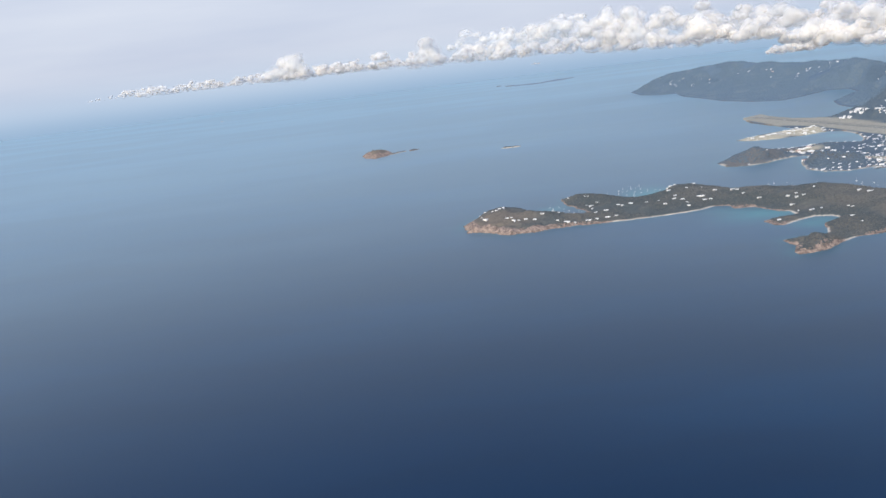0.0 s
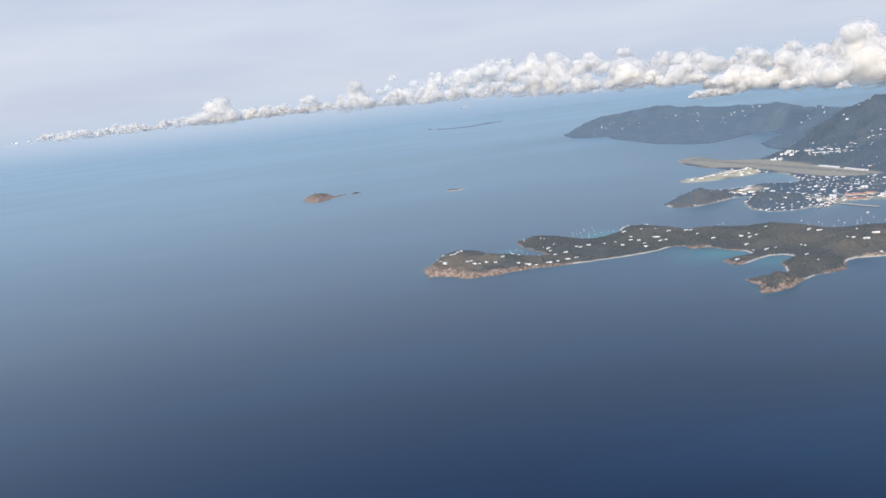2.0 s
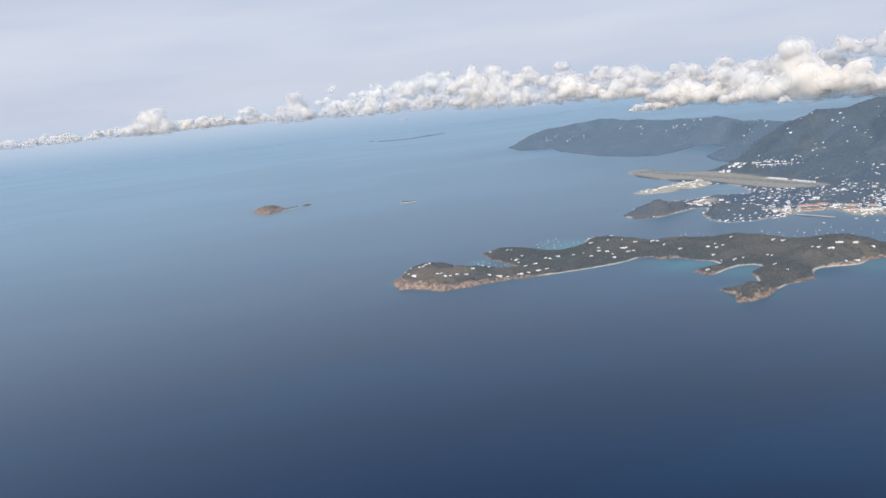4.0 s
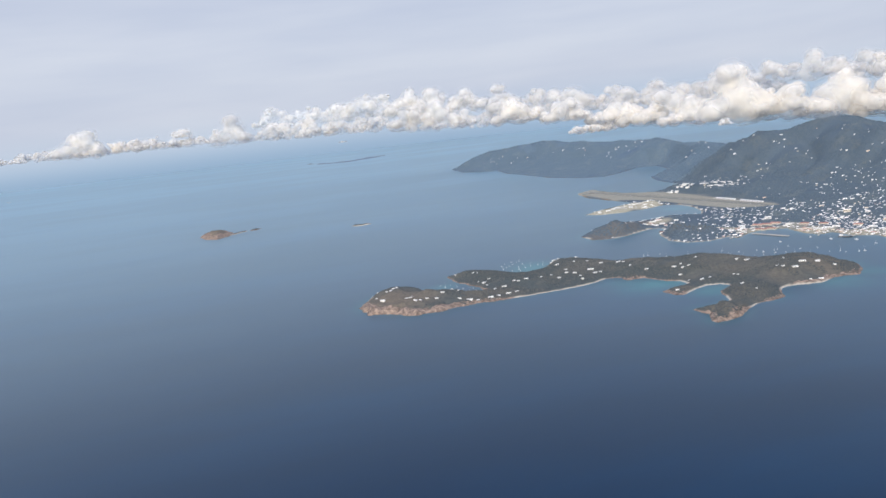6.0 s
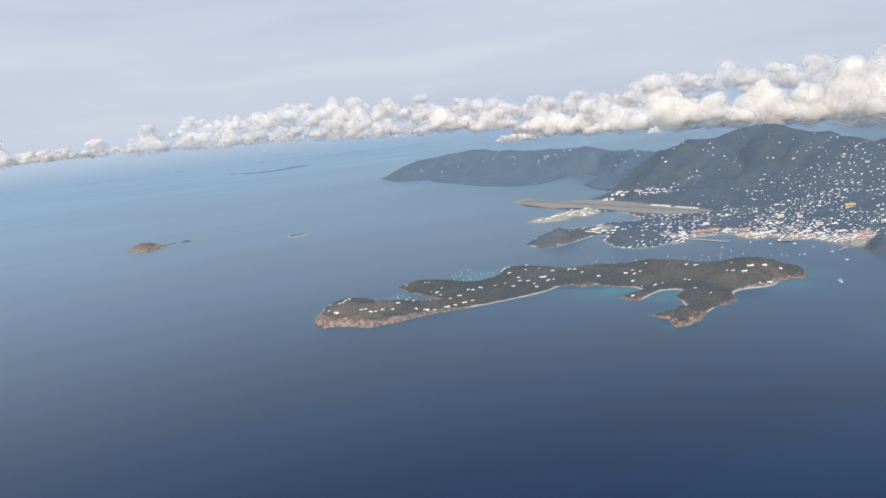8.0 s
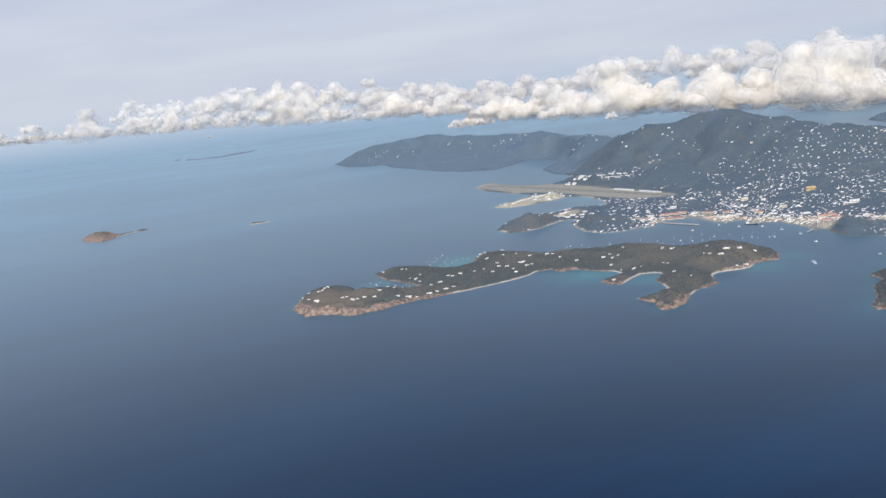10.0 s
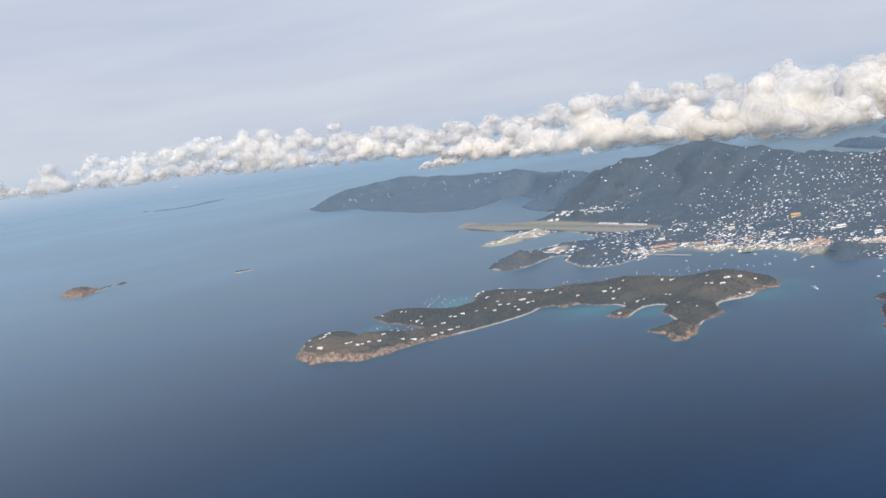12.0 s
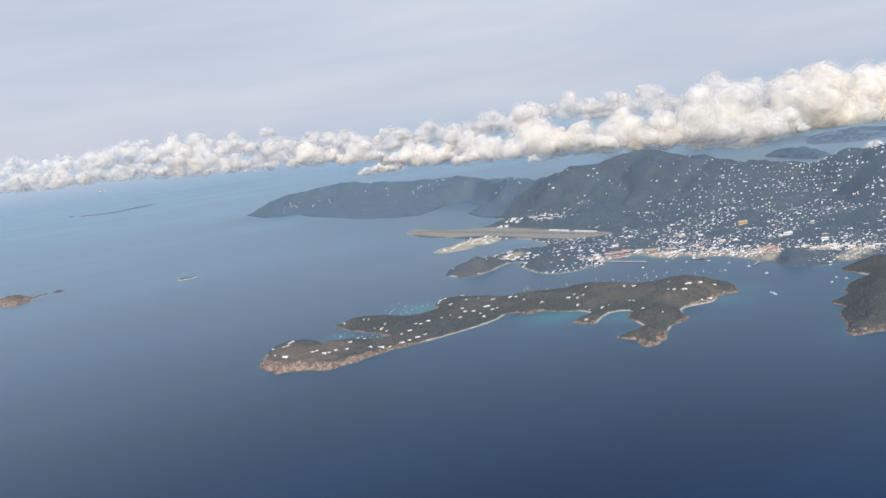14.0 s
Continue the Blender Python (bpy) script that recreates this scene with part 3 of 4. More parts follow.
# ---- helpers for things ----
def mesh_object(name, verts, faces, material, parent=None, smooth=False, label=""):
    me = bpy.data.meshes.new(name)
    me.from_pydata(verts, [], faces)
    me.materials.append(material)
    if smooth:
        me.polygons.foreach_set("use_smooth", np.ones(len(me.polygons), bool))
    me.update()
    ob = new(name, me)
    ob.parent = parent
    return tagged(ob, label)


def part(name, bm, material, parent, label="", smooth=False):
    """Links a bmesh as one mesh under a thing or a part."""
    me = bpy.data.meshes.new(name)
    bmesh.ops.recalc_face_normals(bm, faces=bm.faces)
    bm.to_mesh(me)
    bm.free()
    me.materials.append(material)
    if smooth:
        me.polygons.foreach_set("use_smooth", np.ones(len(me.polygons), bool))
    ob = new(name, me)
    ob.parent = parent
    return tagged(ob, label)


def block(bm, x0, x1, y0, y1, z0, z1, bevel=0.0):
    made = bmesh.ops.create_cube(bm, size=1.0, matrix=Matrix.Translation(((x0 + x1) / 2, (y0 + y1) / 2, (z0 + z1) / 2)) @ Matrix.Diagonal((x1 - x0, y1 - y0, z1 - z0, 1)))
    if bevel:
        edges = list({e for v in made["verts"] for e in v.link_edges})
        bmesh.ops.bevel(bm, geom=edges, offset=bevel, segments=1, affect="EDGES")
    return bm


def flat_attr(ob, name, values):
    ob.data.attributes.new(name, "FLOAT", "POINT").data.foreach_set("value", np.asarray(values, np.float32))


def land_object(name, land, box, cell, material, label, sands=(), paved=None, bluffs=(), bare_reach=1.5, wide=1.0, dry=()):
    """A height field over a box of the plan, with its foot under the sea."""
    x0, x1, y0, y1 = box
    xs, ys = np.arange(x0, x1 + cell, cell), np.arange(y0, y1 + cell, cell)
    gx, gy = np.meshgrid(xs, ys)
    h, d = land(gx.ravel(), gy.ravel())
    gx, gy = gx.ravel(), gy.ravel()
    h = np.maximum(h, -2.0)
    n, m = len(xs), len(ys)
    idx = np.arange(n * m).reshape(m, n)
    quads = np.stack([idx[:-1, :-1], idx[:-1, 1:], idx[1:, 1:], idx[1:, :-1]], -1).reshape(-1, 4)
    quads = quads[(h[quads] > -1.2).any(1)]
    used = np.unique(quads)
    renum = np.zeros(n * m, int)
    renum[used] = np.arange(len(used))
    ob = mesh_object(name, np.stack([gx, gy, h], 1)[used].tolist(), renum[quads].tolist(), material, smooth=True)
    gy_, gx_ = np.gradient(h.reshape(m, n), cell)
    slope = np.hypot(gx_, gy_).ravel()
    sand = np.zeros(n * m)
    for sx, sy, r in sands:
        sand = np.maximum(sand, step01((r - np.hypot(gx - sx, gy - sy)) / (0.3 * r)) * step01((wide - d) / 0.6))
    reach = np.full(n * m, bare_reach)
    for bx, by, r, wide in bluffs:
        reach = np.maximum(reach, wide * step01((r - np.hypot(gx - bx, gy - by)) / (0.5 * r)))
    bare = step01((1.25 * reach - d) / (0.7 * reach)) * (0.75 + 0.6 * fbm(gx, gy, 5, 3))
    straw = np.zeros(n * m)
    for bx, by, r, much in dry:
        straw = np.maximum(straw, 1.6 * much * step01((r - np.hypot(gx - bx, gy - by)) / (0.7 * r)))
    flat_attr(ob, "sand", sand[used])
    flat_attr(ob, "straw", np.clip(straw, 0, 1)[used])
    flat_attr(ob, "bare", np.clip(bare, 0, 1)[used])
    flat_attr(ob, "paved", (paved(gx, gy) if paved else np.zeros(n * m))[used])
    return tagged(ob, label, "island", kind="structure")


def clumps(name, land, box, count, size, material, label, keep):
    """Bushes and tree crowns over a stretch of land, as one joined mesh of small uneven domes."""
    x0, x1, y0, y1 = box
    x, y = RNG.uniform(x0, x1, count), RNG.uniform(y0, y1, count)
    h, d = land(x, y)
    ok = keep(x, y, h, d)
    x, y, h = x[ok], y[ok], h[ok]
    n = len(x)
    r = size * RNG.uniform(0.55, 1.35, n) ** 1.3
    turn = RNG.uniform(0, 6.28, n)
    verts = []
    for rad, up in ((1.0, -0.25), (0.86, 0.3)):
        for k in range(5):
            a = turn + k * 1.2566 + (0.6 if up > 0 else 0.0)
            q = r * rad * RNG.uniform(0.75, 1.2, n)
            verts.append(np.stack([x + q * np.cos(a), y + q * np.sin(a), h + r * up * RNG.uniform(0.8, 1.2, n)], 1))
    verts.append(np.stack([x + r * RNG.uniform(-0.2, 0.2, n), y + r * RNG.uniform(-0.2, 0.2, n), h + r * RNG.uniform(0.5, 0.75, n)], 1))
    verts = np.stack(verts, 1).reshape(-1, 3)
    shape = [(k, (k + 1) % 5, 5 + k) for k in range(5)] + [((k + 1) % 5, 5 + (k + 1) % 5, 5 + k) for k in range(5)] + [(5 + k, 5 + (k + 1) % 5, 10) for k in range(5)]
    faces = (np.array(shape)[None] + 11 * np.arange(n)[:, None, None]).reshape(-1, 3)
    ob = mesh_object(name, verts.tolist(), faces.tolist(), material, smooth=True)
    return tagged(ob, label, "scrub", kind="stuff")


# ---- sea ----
def sea():
    def spread(lo, hi, cell, lo_end, hi_end):
        out, v, g = list(np.arange(lo, hi, cell)), cell, []
        p = hi
        while p < hi_end:
            g.append(p)
            v *= 1.3
            p += v
        g.append(hi_end)
        v, p, b = cell, lo, []
        while p > lo_end:
            v *= 1.3
            p -= v
            b.append(max(p, lo_end))
        return np.array(b[::-1] + out + g)
    xs, ys = spread(-90, 420, 3.5, -4900, 4900), spread(210, 900, 4.0, -4900, 4900)
    gx, gy = np.meshgrid(xs, ys)
    x, y = gx.ravel(), gy.ravel()
    shoal = np.zeros(x.shape)
    near = (x > -100) & (x < 460) & (y > 200) & (y < 960)
    for ring, reach, power in ((VILLA_RING, 3.5, 0.32), (MAIN_RING, 4.0, 0.3), (HASSEL_RING, 6.0, 0.3)):
        off = np.maximum(-inland(x[near], y[near], ring), 0)
        shoal[near] = np.maximum(shoal[near], power * np.exp(-off / reach))
    for sx, sy, r, p in ((146, 366, 17, 0.8), (158, 338, 11, 0.8), (118, 456, 16, 0.75), (62, 441, 8, 0.6), (205, 315, 14, 0.5), (300, 600, 14, 0.6), (140, 380, 14, 0.5), (228, 322, 10, 0.4), (400, 790, 22, 0.35)):
        shoal = np.maximum(shoal, p * np.exp(-((x - sx) ** 2 + (y - sy) ** 2) / (r * r)))
    shoal *= np.clip(1 + 1.2 * fbm(x, y, 14, 3), 0, 1.2)
    # the rim is drawn in to a circle, so that the horizon is level all round
    flat = 4900 * np.maximum(abs(x), abs(y)) / np.maximum(np.hypot(x, y), 1) / 4900
    k = np.where(np.maximum(abs(x), abs(y)) > 1500, 1 + (flat - 1) * step01((np.maximum(abs(x), abs(y)) - 1500) / 3400), 1.0)
    n, m = len(xs), len(ys)
    idx = np.arange(n * m).reshape(m, n)
    quads = np.stack([idx[:-1, :-1], idx[:-1, 1:], idx[1:, 1:], idx[1:, :-1]], -1).reshape(-1, 4)
    ob = mesh_object("sea", np.stack([x * k, y * k, 0 * x], 1).tolist(), quads.tolist(), SEA, smooth=True)
    flat_attr(ob, "shoal", np.clip(shoal, 0, 1))
    return tagged(ob, "deep blue rippled sea, turquoise over the shoals", "sea", kind="structure")


sea()

# ---- islands ----
VILLA_SANDS = [(90, 389, 9), (104, 388.5, 9), (117, 390, 9), (128, 393, 8), (155, 361, 6), (150, 343, 6), (160, 348, 6), (167, 345, 5),
               (154, 320, 5), (154, 303, 4), (181, 320.5, 5), (190, 321, 7), (200, 319, 6), (120, 446, 6)]
land_object("villa_island", villa_land, (4, 246, 282, 478), 0.9, LAND_NEAR, "low scrub-green island with brown cliffs and pale beaches", VILLA_SANDS, bare_reach=1.1,
            bluffs=[(14, 416, 20, 6.5), (28, 402, 26, 6), (48, 392, 24, 4.5), (66, 390, 16, 3.5), (140, 345, 11, 3), (128, 292, 14, 3), (142, 292, 9, 4), (143, 384, 9, 5),
                    (200, 322, 16, 3.5), (222, 322, 12, 4), (168, 306, 9, 3.5), (14, 432, 14, 4)],
            dry=[(28, 412, 34, 0.6), (148, 347, 9, 0.45), (215, 334, 28, 0.4), (190, 332, 16, 0.36), (160, 324, 20, 0.3), (185, 366, 24, 0.26), (142, 300, 16, 0.36), (72, 398, 22, 0.3)])


def harbour_ground(x, y):
    """Paved and trodden ground of the airfield, the quays and the low town by the water."""
    field = step01((inland(x, y, FIELD) + 1) / 3)
    quay = np.maximum(step01((22 - np.hypot(x - 258, y - 640)) / 6), step01((24 - np.hypot(x - 285, y - 645)) / 6))
    d = inland(x, y, MAIN_RING)
    front = 0.55 * step01((12 + 14 * fbm(x, y, 14, 3, 19.0) - d) / 5) * step01((472 - y) / 6) * step01((y - 345) / 10) * step01((x - 250) / 8) * step01((np.hypot(x - 291, y - 343) - 13) / 4)
    for fx, fy, r in ((268, 452, 16), (286, 428, 16), (294, 402, 15), (302, 378, 15), (300, 352, 11), (306, 318, 9), (318, 320, 9), (250, 545, 11), (240, 540, 8), (258, 470, 9), (322, 340, 9), (326, 322, 9), (296, 356, 12)):
        front = np.maximum(front, 0.8 * step01((r - np.hypot(x - fx, y - fy)) / (0.6 * r)))
    return np.clip(np.maximum(np.maximum(field * 0.7, quay), front), 0, 1)


MAIN_SANDS = [(311, 610, 12), (305, 582, 12), (297, 562, 8), (200, 510, 10), (215, 516, 8), (216, 465, 14), (225, 450, 8), (236, 451, 6), (228, 523, 9), (237, 520, 6), (224, 495, 9), (218, 480, 9), (246, 450, 6), (190, 525, 8),
              (401, 765, 14), (330, 825, 12), (312, 812, 8)]
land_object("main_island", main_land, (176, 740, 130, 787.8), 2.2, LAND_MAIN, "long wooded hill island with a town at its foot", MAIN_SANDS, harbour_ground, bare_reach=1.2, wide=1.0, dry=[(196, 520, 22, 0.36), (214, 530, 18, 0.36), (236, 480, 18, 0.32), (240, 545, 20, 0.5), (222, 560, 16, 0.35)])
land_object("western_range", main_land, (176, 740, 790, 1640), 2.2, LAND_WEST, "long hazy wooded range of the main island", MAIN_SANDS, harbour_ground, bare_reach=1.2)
land_object("fort_island", hassel_land, (172, 332, 210, 314), 1.2, LAND_NEAR, "dark wooded harbour island with rocky capes", [(273, 287, 6)], bare_reach=0.7, bluffs=[(186, 236, 16, 4), (200, 228, 16, 3.5)])
ISLET_RING = [(-74, 901), (-69, 872), (-58, 857), (-46, 873), (-40, 890), (-44, 910), (-58, 934), (-71, 934)]
land_object("rock_islet", isle_land(ISLET_RING, 6.0, 5.0), (-85, -28, 845, 945), 1.2, LAND_NEAR, "small brown rocky islet with a green back", [(-41, 888, 9)], bare_reach=8.0, dry=[(-62, 885, 50, 0.75)])
TAIL_RING = [(-45, 888), (-41, 884), (-33, 896), (-26, 902), (-28, 906), (-38, 900)]
land_object("sand_spit", isle_land(TAIL_RING, 0.9, 0.8), (-50, -20, 880, 912), 1.0, LAND_NEAR, "pale sand spit trailing from the rocky islet", [(-34, 896, 16)])
CAY_RING = [(-24, 900), (-18, 900), (-12, 908), (-16, 914), (-23, 910)]
land_object("low_cay", isle_land(CAY_RING, 1.2, 0.8), (-30, -5, 894, 920), 1.0, LAND_NEAR, "tiny low rocky cay off the sand spit", ())
REEF_RING = [(68, 806), (72, 802), (80, 801), (87, 804), (88, 808), (80, 807), (73, 810)]
land_object("reef_cay", isle_land(REEF_RING, 1.1, 0.6), (62, 94, 796, 816), 0.8, LAND_NEAR, "long low reef cay with surf on it", [(78, 804, 12)])
FAR_RING = [(250, 3320), (300, 2960), (375, 2830), (500, 2990), (560, 3100), (470, 3060), (378, 2900), (320, 3020)]
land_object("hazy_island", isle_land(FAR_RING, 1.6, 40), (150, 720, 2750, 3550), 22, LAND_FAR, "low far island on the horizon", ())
BRASS_RING = [(952, 862), (900, 790), (858, 712), (872, 692), (930, 740), (985, 795), (1000, 850)]
land_object("north_islet", isle_land(BRASS_RING, 9, 12), (830, 1050, 660, 900), 4, LAND_WEST, "wooded islet behind the ridge", ())
BRASS_FAR = [(1100, 880), (1110, 800), (1200, 780), (1400, 900), (1440, 1000), (1300, 1020), (1180, 950)]
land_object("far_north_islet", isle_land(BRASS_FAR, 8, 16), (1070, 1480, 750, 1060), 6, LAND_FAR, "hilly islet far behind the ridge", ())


# ---- clouds ----
def sphere_grid(level):
    bm = bmesh.new()
    bmesh.ops.create_icosphere(bm, subdivisions=level, radius=1.0)
    v = np.array([p.co[:] for p in bm.verts])
    f = np.array([[p.index for p in q.verts] for q in bm.faces])
    bm.free()
    return v, f


BALLS = {k: sphere_grid(k) for k in (2,)}
def billow(name, size, depth):
    tex = bpy.data.textures.new(name, "CLOUDS")
    tex.noise_scale, tex.noise_depth = size, depth
    return tex


BILLOW, BILLOW_FAR = billow("billow", 18.0, 1), billow("billow_far", 40.0, 1)
FRAY, FRAY_FAR = billow("fray", 26.0, 1), billow("fray_far", 60.0, 1)


def grown(name, verts, faces, material, voxel, texture, swell, parent=None, label=""):
    """Puffs grown together into one soft billowing skin."""
    ob = mesh_object(name, verts, faces, material, parent, label=label)
    mod = ob.modifiers.new("join", "REMESH")
    mod.mode, mod.voxel_size, mod.use_smooth_shade = "VOXEL", voxel, True
    mod = ob.modifiers.new("soften", "SMOOTH")
    mod.factor, mod.iterations = 0.5, 12
    mod = ob.modifiers.new("billow", "DISPLACE")
    mod.texture, mod.texture_coords, mod.strength, mod.mid_level = texture, "GLOBAL", swell, 0.4
    return ob


def cloud(x, y, base, width, tall, puffs, grain, skins, label):
    """One cumulus: heaped puffs over a rounded base, wrapped in a thin fringe and a thinner mist; 1 unit is its height."""
    body_skin, fringe_skin, mist_skin, texture, fray = skins
    away = Vector((x, y, 0)).normalized()
    side = Vector((away.y, -away.x, 0))
    bv, bf = BALLS[2]
    wide = width / tall
    layers, faces = ([], [], []), ([], [], [])
    heads = [(RNG.uniform(-0.42, 0.42), RNG.uniform(0.6, 1.0)) for _ in range(max(2, int(wide * 1.5)))]
    heads[0] = (RNG.uniform(-0.2, 0.2), 1.0)
    for k in range(puffs):
        u = RNG.uniform(-0.5, 0.5)
        dome = max(hh * math.exp(-((u - hu) / 0.2) ** 2) for hu, hh in heads)
        dome = max(dome, 0.4) * (1 - (abs(u) * 2) ** 4 * 0.5)
        r = RNG.uniform(0.10, 0.25) * (0.6 + 0.5 * dome)
        z = r * 0.5 + max(dome - 1.5 * r, 0) * RNG.uniform(0, 1) ** 0.8
        if k % 3 == 0:
            z, r = r * RNG.uniform(0.2, 0.9), max(r, 0.13)
        depth = RNG.uniform(-0.5, 0.5) * max(0.8, wide * 0.35) * (1.1 - 0.6 * z)
        c = np.array([side.x * u * wide + away.x * depth, side.y * u * wide + away.y * depth, z])
        p = bv * r * np.array([1.25, 1.25, 0.9])
        p = p * (1 + 0.25 * np.array([noise.noise(Vector(w)) for w in (p + c) * 4 + x])[:, None])
        for layer, rim, size in zip(layers, faces, (0.88, 1.12, 1.4)):
            if k % 3 == 0 and size < 1:
                continue
            rim.append(bf + len(bv) * len(layer))
            q = p * size + c
            q[:, 2] = np.where(q[:, 2] < 0, q[:, 2] * 0.85, q[:, 2])
            layer.append(q)
    rims = [np.concatenate(w).tolist() for w in faces]
    body, fringe, mist = (np.concatenate(w).tolist() for w in layers)
    voxel, swell = max(grain, wide * grain * 0.3), max(0.12, wide * 0.03)
    ob = grown("cumulus_cloud", body, rims[0], body_skin, voxel, texture, swell)
    grown("fringe", fringe, rims[1], fringe_skin, voxel, fray, swell, ob, "thin white fringe")
    grown("mist", mist, rims[2], mist_skin, voxel * 1.3, fray, swell * 1.3, ob, "sheer pale mist")
    ob.location, ob.scale = (x, y, base), (tall, tall, tall)
    return tagged(ob, label, "cloud", group="clouds over the sea")


NEAR_SKINS, FAR_SKINS = (CLOUD, CLOUD_VEIL, CLOUD_MIST, BILLOW, FRAY), (CLOUD_FAR, CLOUD_VEIL_FAR, CLOUD_MIST_FAR, BILLOW_FAR, FRAY_FAR)
for row in NEAR_CUMULUS + RIGHT_CUMULUS:
    cloud(*row, 80, 0.036, NEAR_SKINS, "cream-white heaped cumulus cloud with a soft base")
for row in BACK_CUMULUS:
    cloud(*row, 60, 0.048, FAR_SKINS, "pale cumulus cloud in a far bank")
for x, y, base, width, tall in FAR_CUMULUS:
    cloud(x, y, base, width * 1.4, tall * 1.1, 40, 0.055, FAR_SKINS, "small bright cumulus cloud above the horizon")
for x, y, base, width, tall in DISTANT_CUMULUS:
    cloud(x, y, base, width * 1.9, tall * 1.05, 55, 0.055, FAR_SKINS, "low flat cumulus cloud along the horizon")


# ---- scrub and woods ----
def bushy(x, y, h, d):
    sand = np.zeros(x.shape, bool)
    for sx, sy, r in VILLA_SANDS:
        sand |= (np.hypot(x - sx, y - sy) < r) & (d < 2.5)
    return (d > 1.2) & ~sand & ((d > 6) | (np.hypot(x - 26, y - 408) > 34)) & (fbm(x, y, 14, 3, 11.0) > -0.14 + 0.34 * step01((36 - np.hypot(x - 26, y - 414)) / 18))


clumps("scrub", villa_land, (8, 242, 286, 472), 100000, 0.33, LEAVES, "dense low dry-forest scrub covering the near island", bushy)
clumps("scrub", hassel_land, (176, 330, 214, 312), 60000, 0.3, LEAVES, "dark scrub covering the harbour island", lambda x, y, h, d: (d > 0.7) & (fbm(x, y, 12, 3, 4.0) > -0.34))
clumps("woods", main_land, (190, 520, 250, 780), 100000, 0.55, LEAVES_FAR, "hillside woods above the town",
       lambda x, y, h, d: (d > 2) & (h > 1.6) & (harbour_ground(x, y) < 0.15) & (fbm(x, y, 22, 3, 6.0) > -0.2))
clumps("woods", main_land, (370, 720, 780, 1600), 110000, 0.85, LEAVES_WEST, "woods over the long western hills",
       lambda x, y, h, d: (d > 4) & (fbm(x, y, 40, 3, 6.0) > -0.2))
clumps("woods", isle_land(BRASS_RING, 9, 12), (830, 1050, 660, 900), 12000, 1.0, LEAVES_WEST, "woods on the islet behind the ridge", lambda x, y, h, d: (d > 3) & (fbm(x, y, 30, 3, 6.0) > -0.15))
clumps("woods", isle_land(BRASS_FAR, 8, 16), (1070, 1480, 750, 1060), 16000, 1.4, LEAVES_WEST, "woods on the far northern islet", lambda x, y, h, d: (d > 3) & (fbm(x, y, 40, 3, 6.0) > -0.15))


# ---- houses ----
def thing(name, label, category, group=""):
    return tagged(new(name), label, category, group)


def gable(bm, w, d, z, rise, over):
    """A pitched roof with thick eaves over a plan of w by d."""
    w, d, t = w / 2 + over, d / 2 + over, 0.06
    pts = [(-w, -d, z), (w, -d, z), (w, d, z), (-w, d, z), (-w * 0.82, 0, z + rise), (w * 0.82, 0, z + rise)]
    top = [bm.verts.new(p) for p in pts]
    low = [bm.verts.new((p[0], p[1], p[2] - t)) for p in pts[:4]]
    for q in ((0, 1, 5, 4), (2, 3, 4, 5)):
        bm.faces.new([top[k] for k in q])
    bm.faces.new([top[k] for k in (1, 2, 5)]), bm.faces.new([top[k] for k in (3, 0, 4)])
    for a, b in ((0, 1), (1, 2), (2, 3), (3, 0)):
        bm.faces.new((low[a], low[b], top[b], top[a]))
    bm.faces.new(low[::-1])
    return bm


def house(kind, name, label, group, paint=WHITE):
    """A dwelling about 1 wide, sunk into the slope; kinds differ in plan, roof and porch."""
    ob = thing(name, label, "house", group)
    w, d, z, roof = {"villa": (1.0, 0.62, 0.30, ROOF_PALE), "wing": (0.9, 0.5, 0.30, ROOF_PALE), "flat": (0.9, 0.7, 0.40, ROOF_PALE), "red": (1.0, 0.6, 0.32, ROOF_RED), "block": (0.95, 0.5, 0.62, ROOF_PALE)}[kind]
    bm = block(bmesh.new(), -w / 2, w / 2, -d / 2, d / 2, -0.7, z, 0.012)
    part("wall", bm, paint, ob)
    if kind in ("flat", "block"):
        bm = block(bmesh.new(), -w / 2 - 0.03, w / 2 + 0.03, -d / 2 - 0.03, d / 2 + 0.03, z, z + 0.05, 0.01)
        part("roof", bm, roof, ob)
        bm = block(bmesh.new(), -0.14, 0.1, -0.1, 0.12, z + 0.05, z + 0.13, 0.01)
        part("roof_tank_room", bm, WHITE, ob)
    else:
        part("roof", gable(bmesh.new(), w, d, z + 0.02, 0.17, 0.06), roof, ob)
    if kind == "wing":
        part("wing", block(bmesh.new(), 0.05, 0.42, -0.62, -0.24, -0.7, 0.25, 0.012), WHITE, ob)
        part("wing_roof", block(bmesh.new(), 0.02, 0.45, -0.65, -0.22, 0.252, 0.30, 0.01), ROOF_PALE, ob)
    if kind in ("villa", "wing"):
        part("terrace", block(bmesh.new(), -0.5, 0.03, -d / 2 - 0.26, -d / 2 - 0.005, -0.7, 0.03, 0.01), CONCRETE, ob, "pale concrete terrace")
    for k in range(3):
        x = (-0.3, 0.0, 0.3)[k] * w
        part("window", block(bmesh.new(), x - 0.06, x + 0.06, -d / 2 - 0.012, -d / 2 + 0.02, 0.07, 0.19), GLASS_DARK, ob)
    return ob


def drop(protos):
    """Takes away the pattern things once their copies stand."""
    for p in protos:
        for o in (*p.children_recursive, p):
            bpy.data.objects.remove(o)


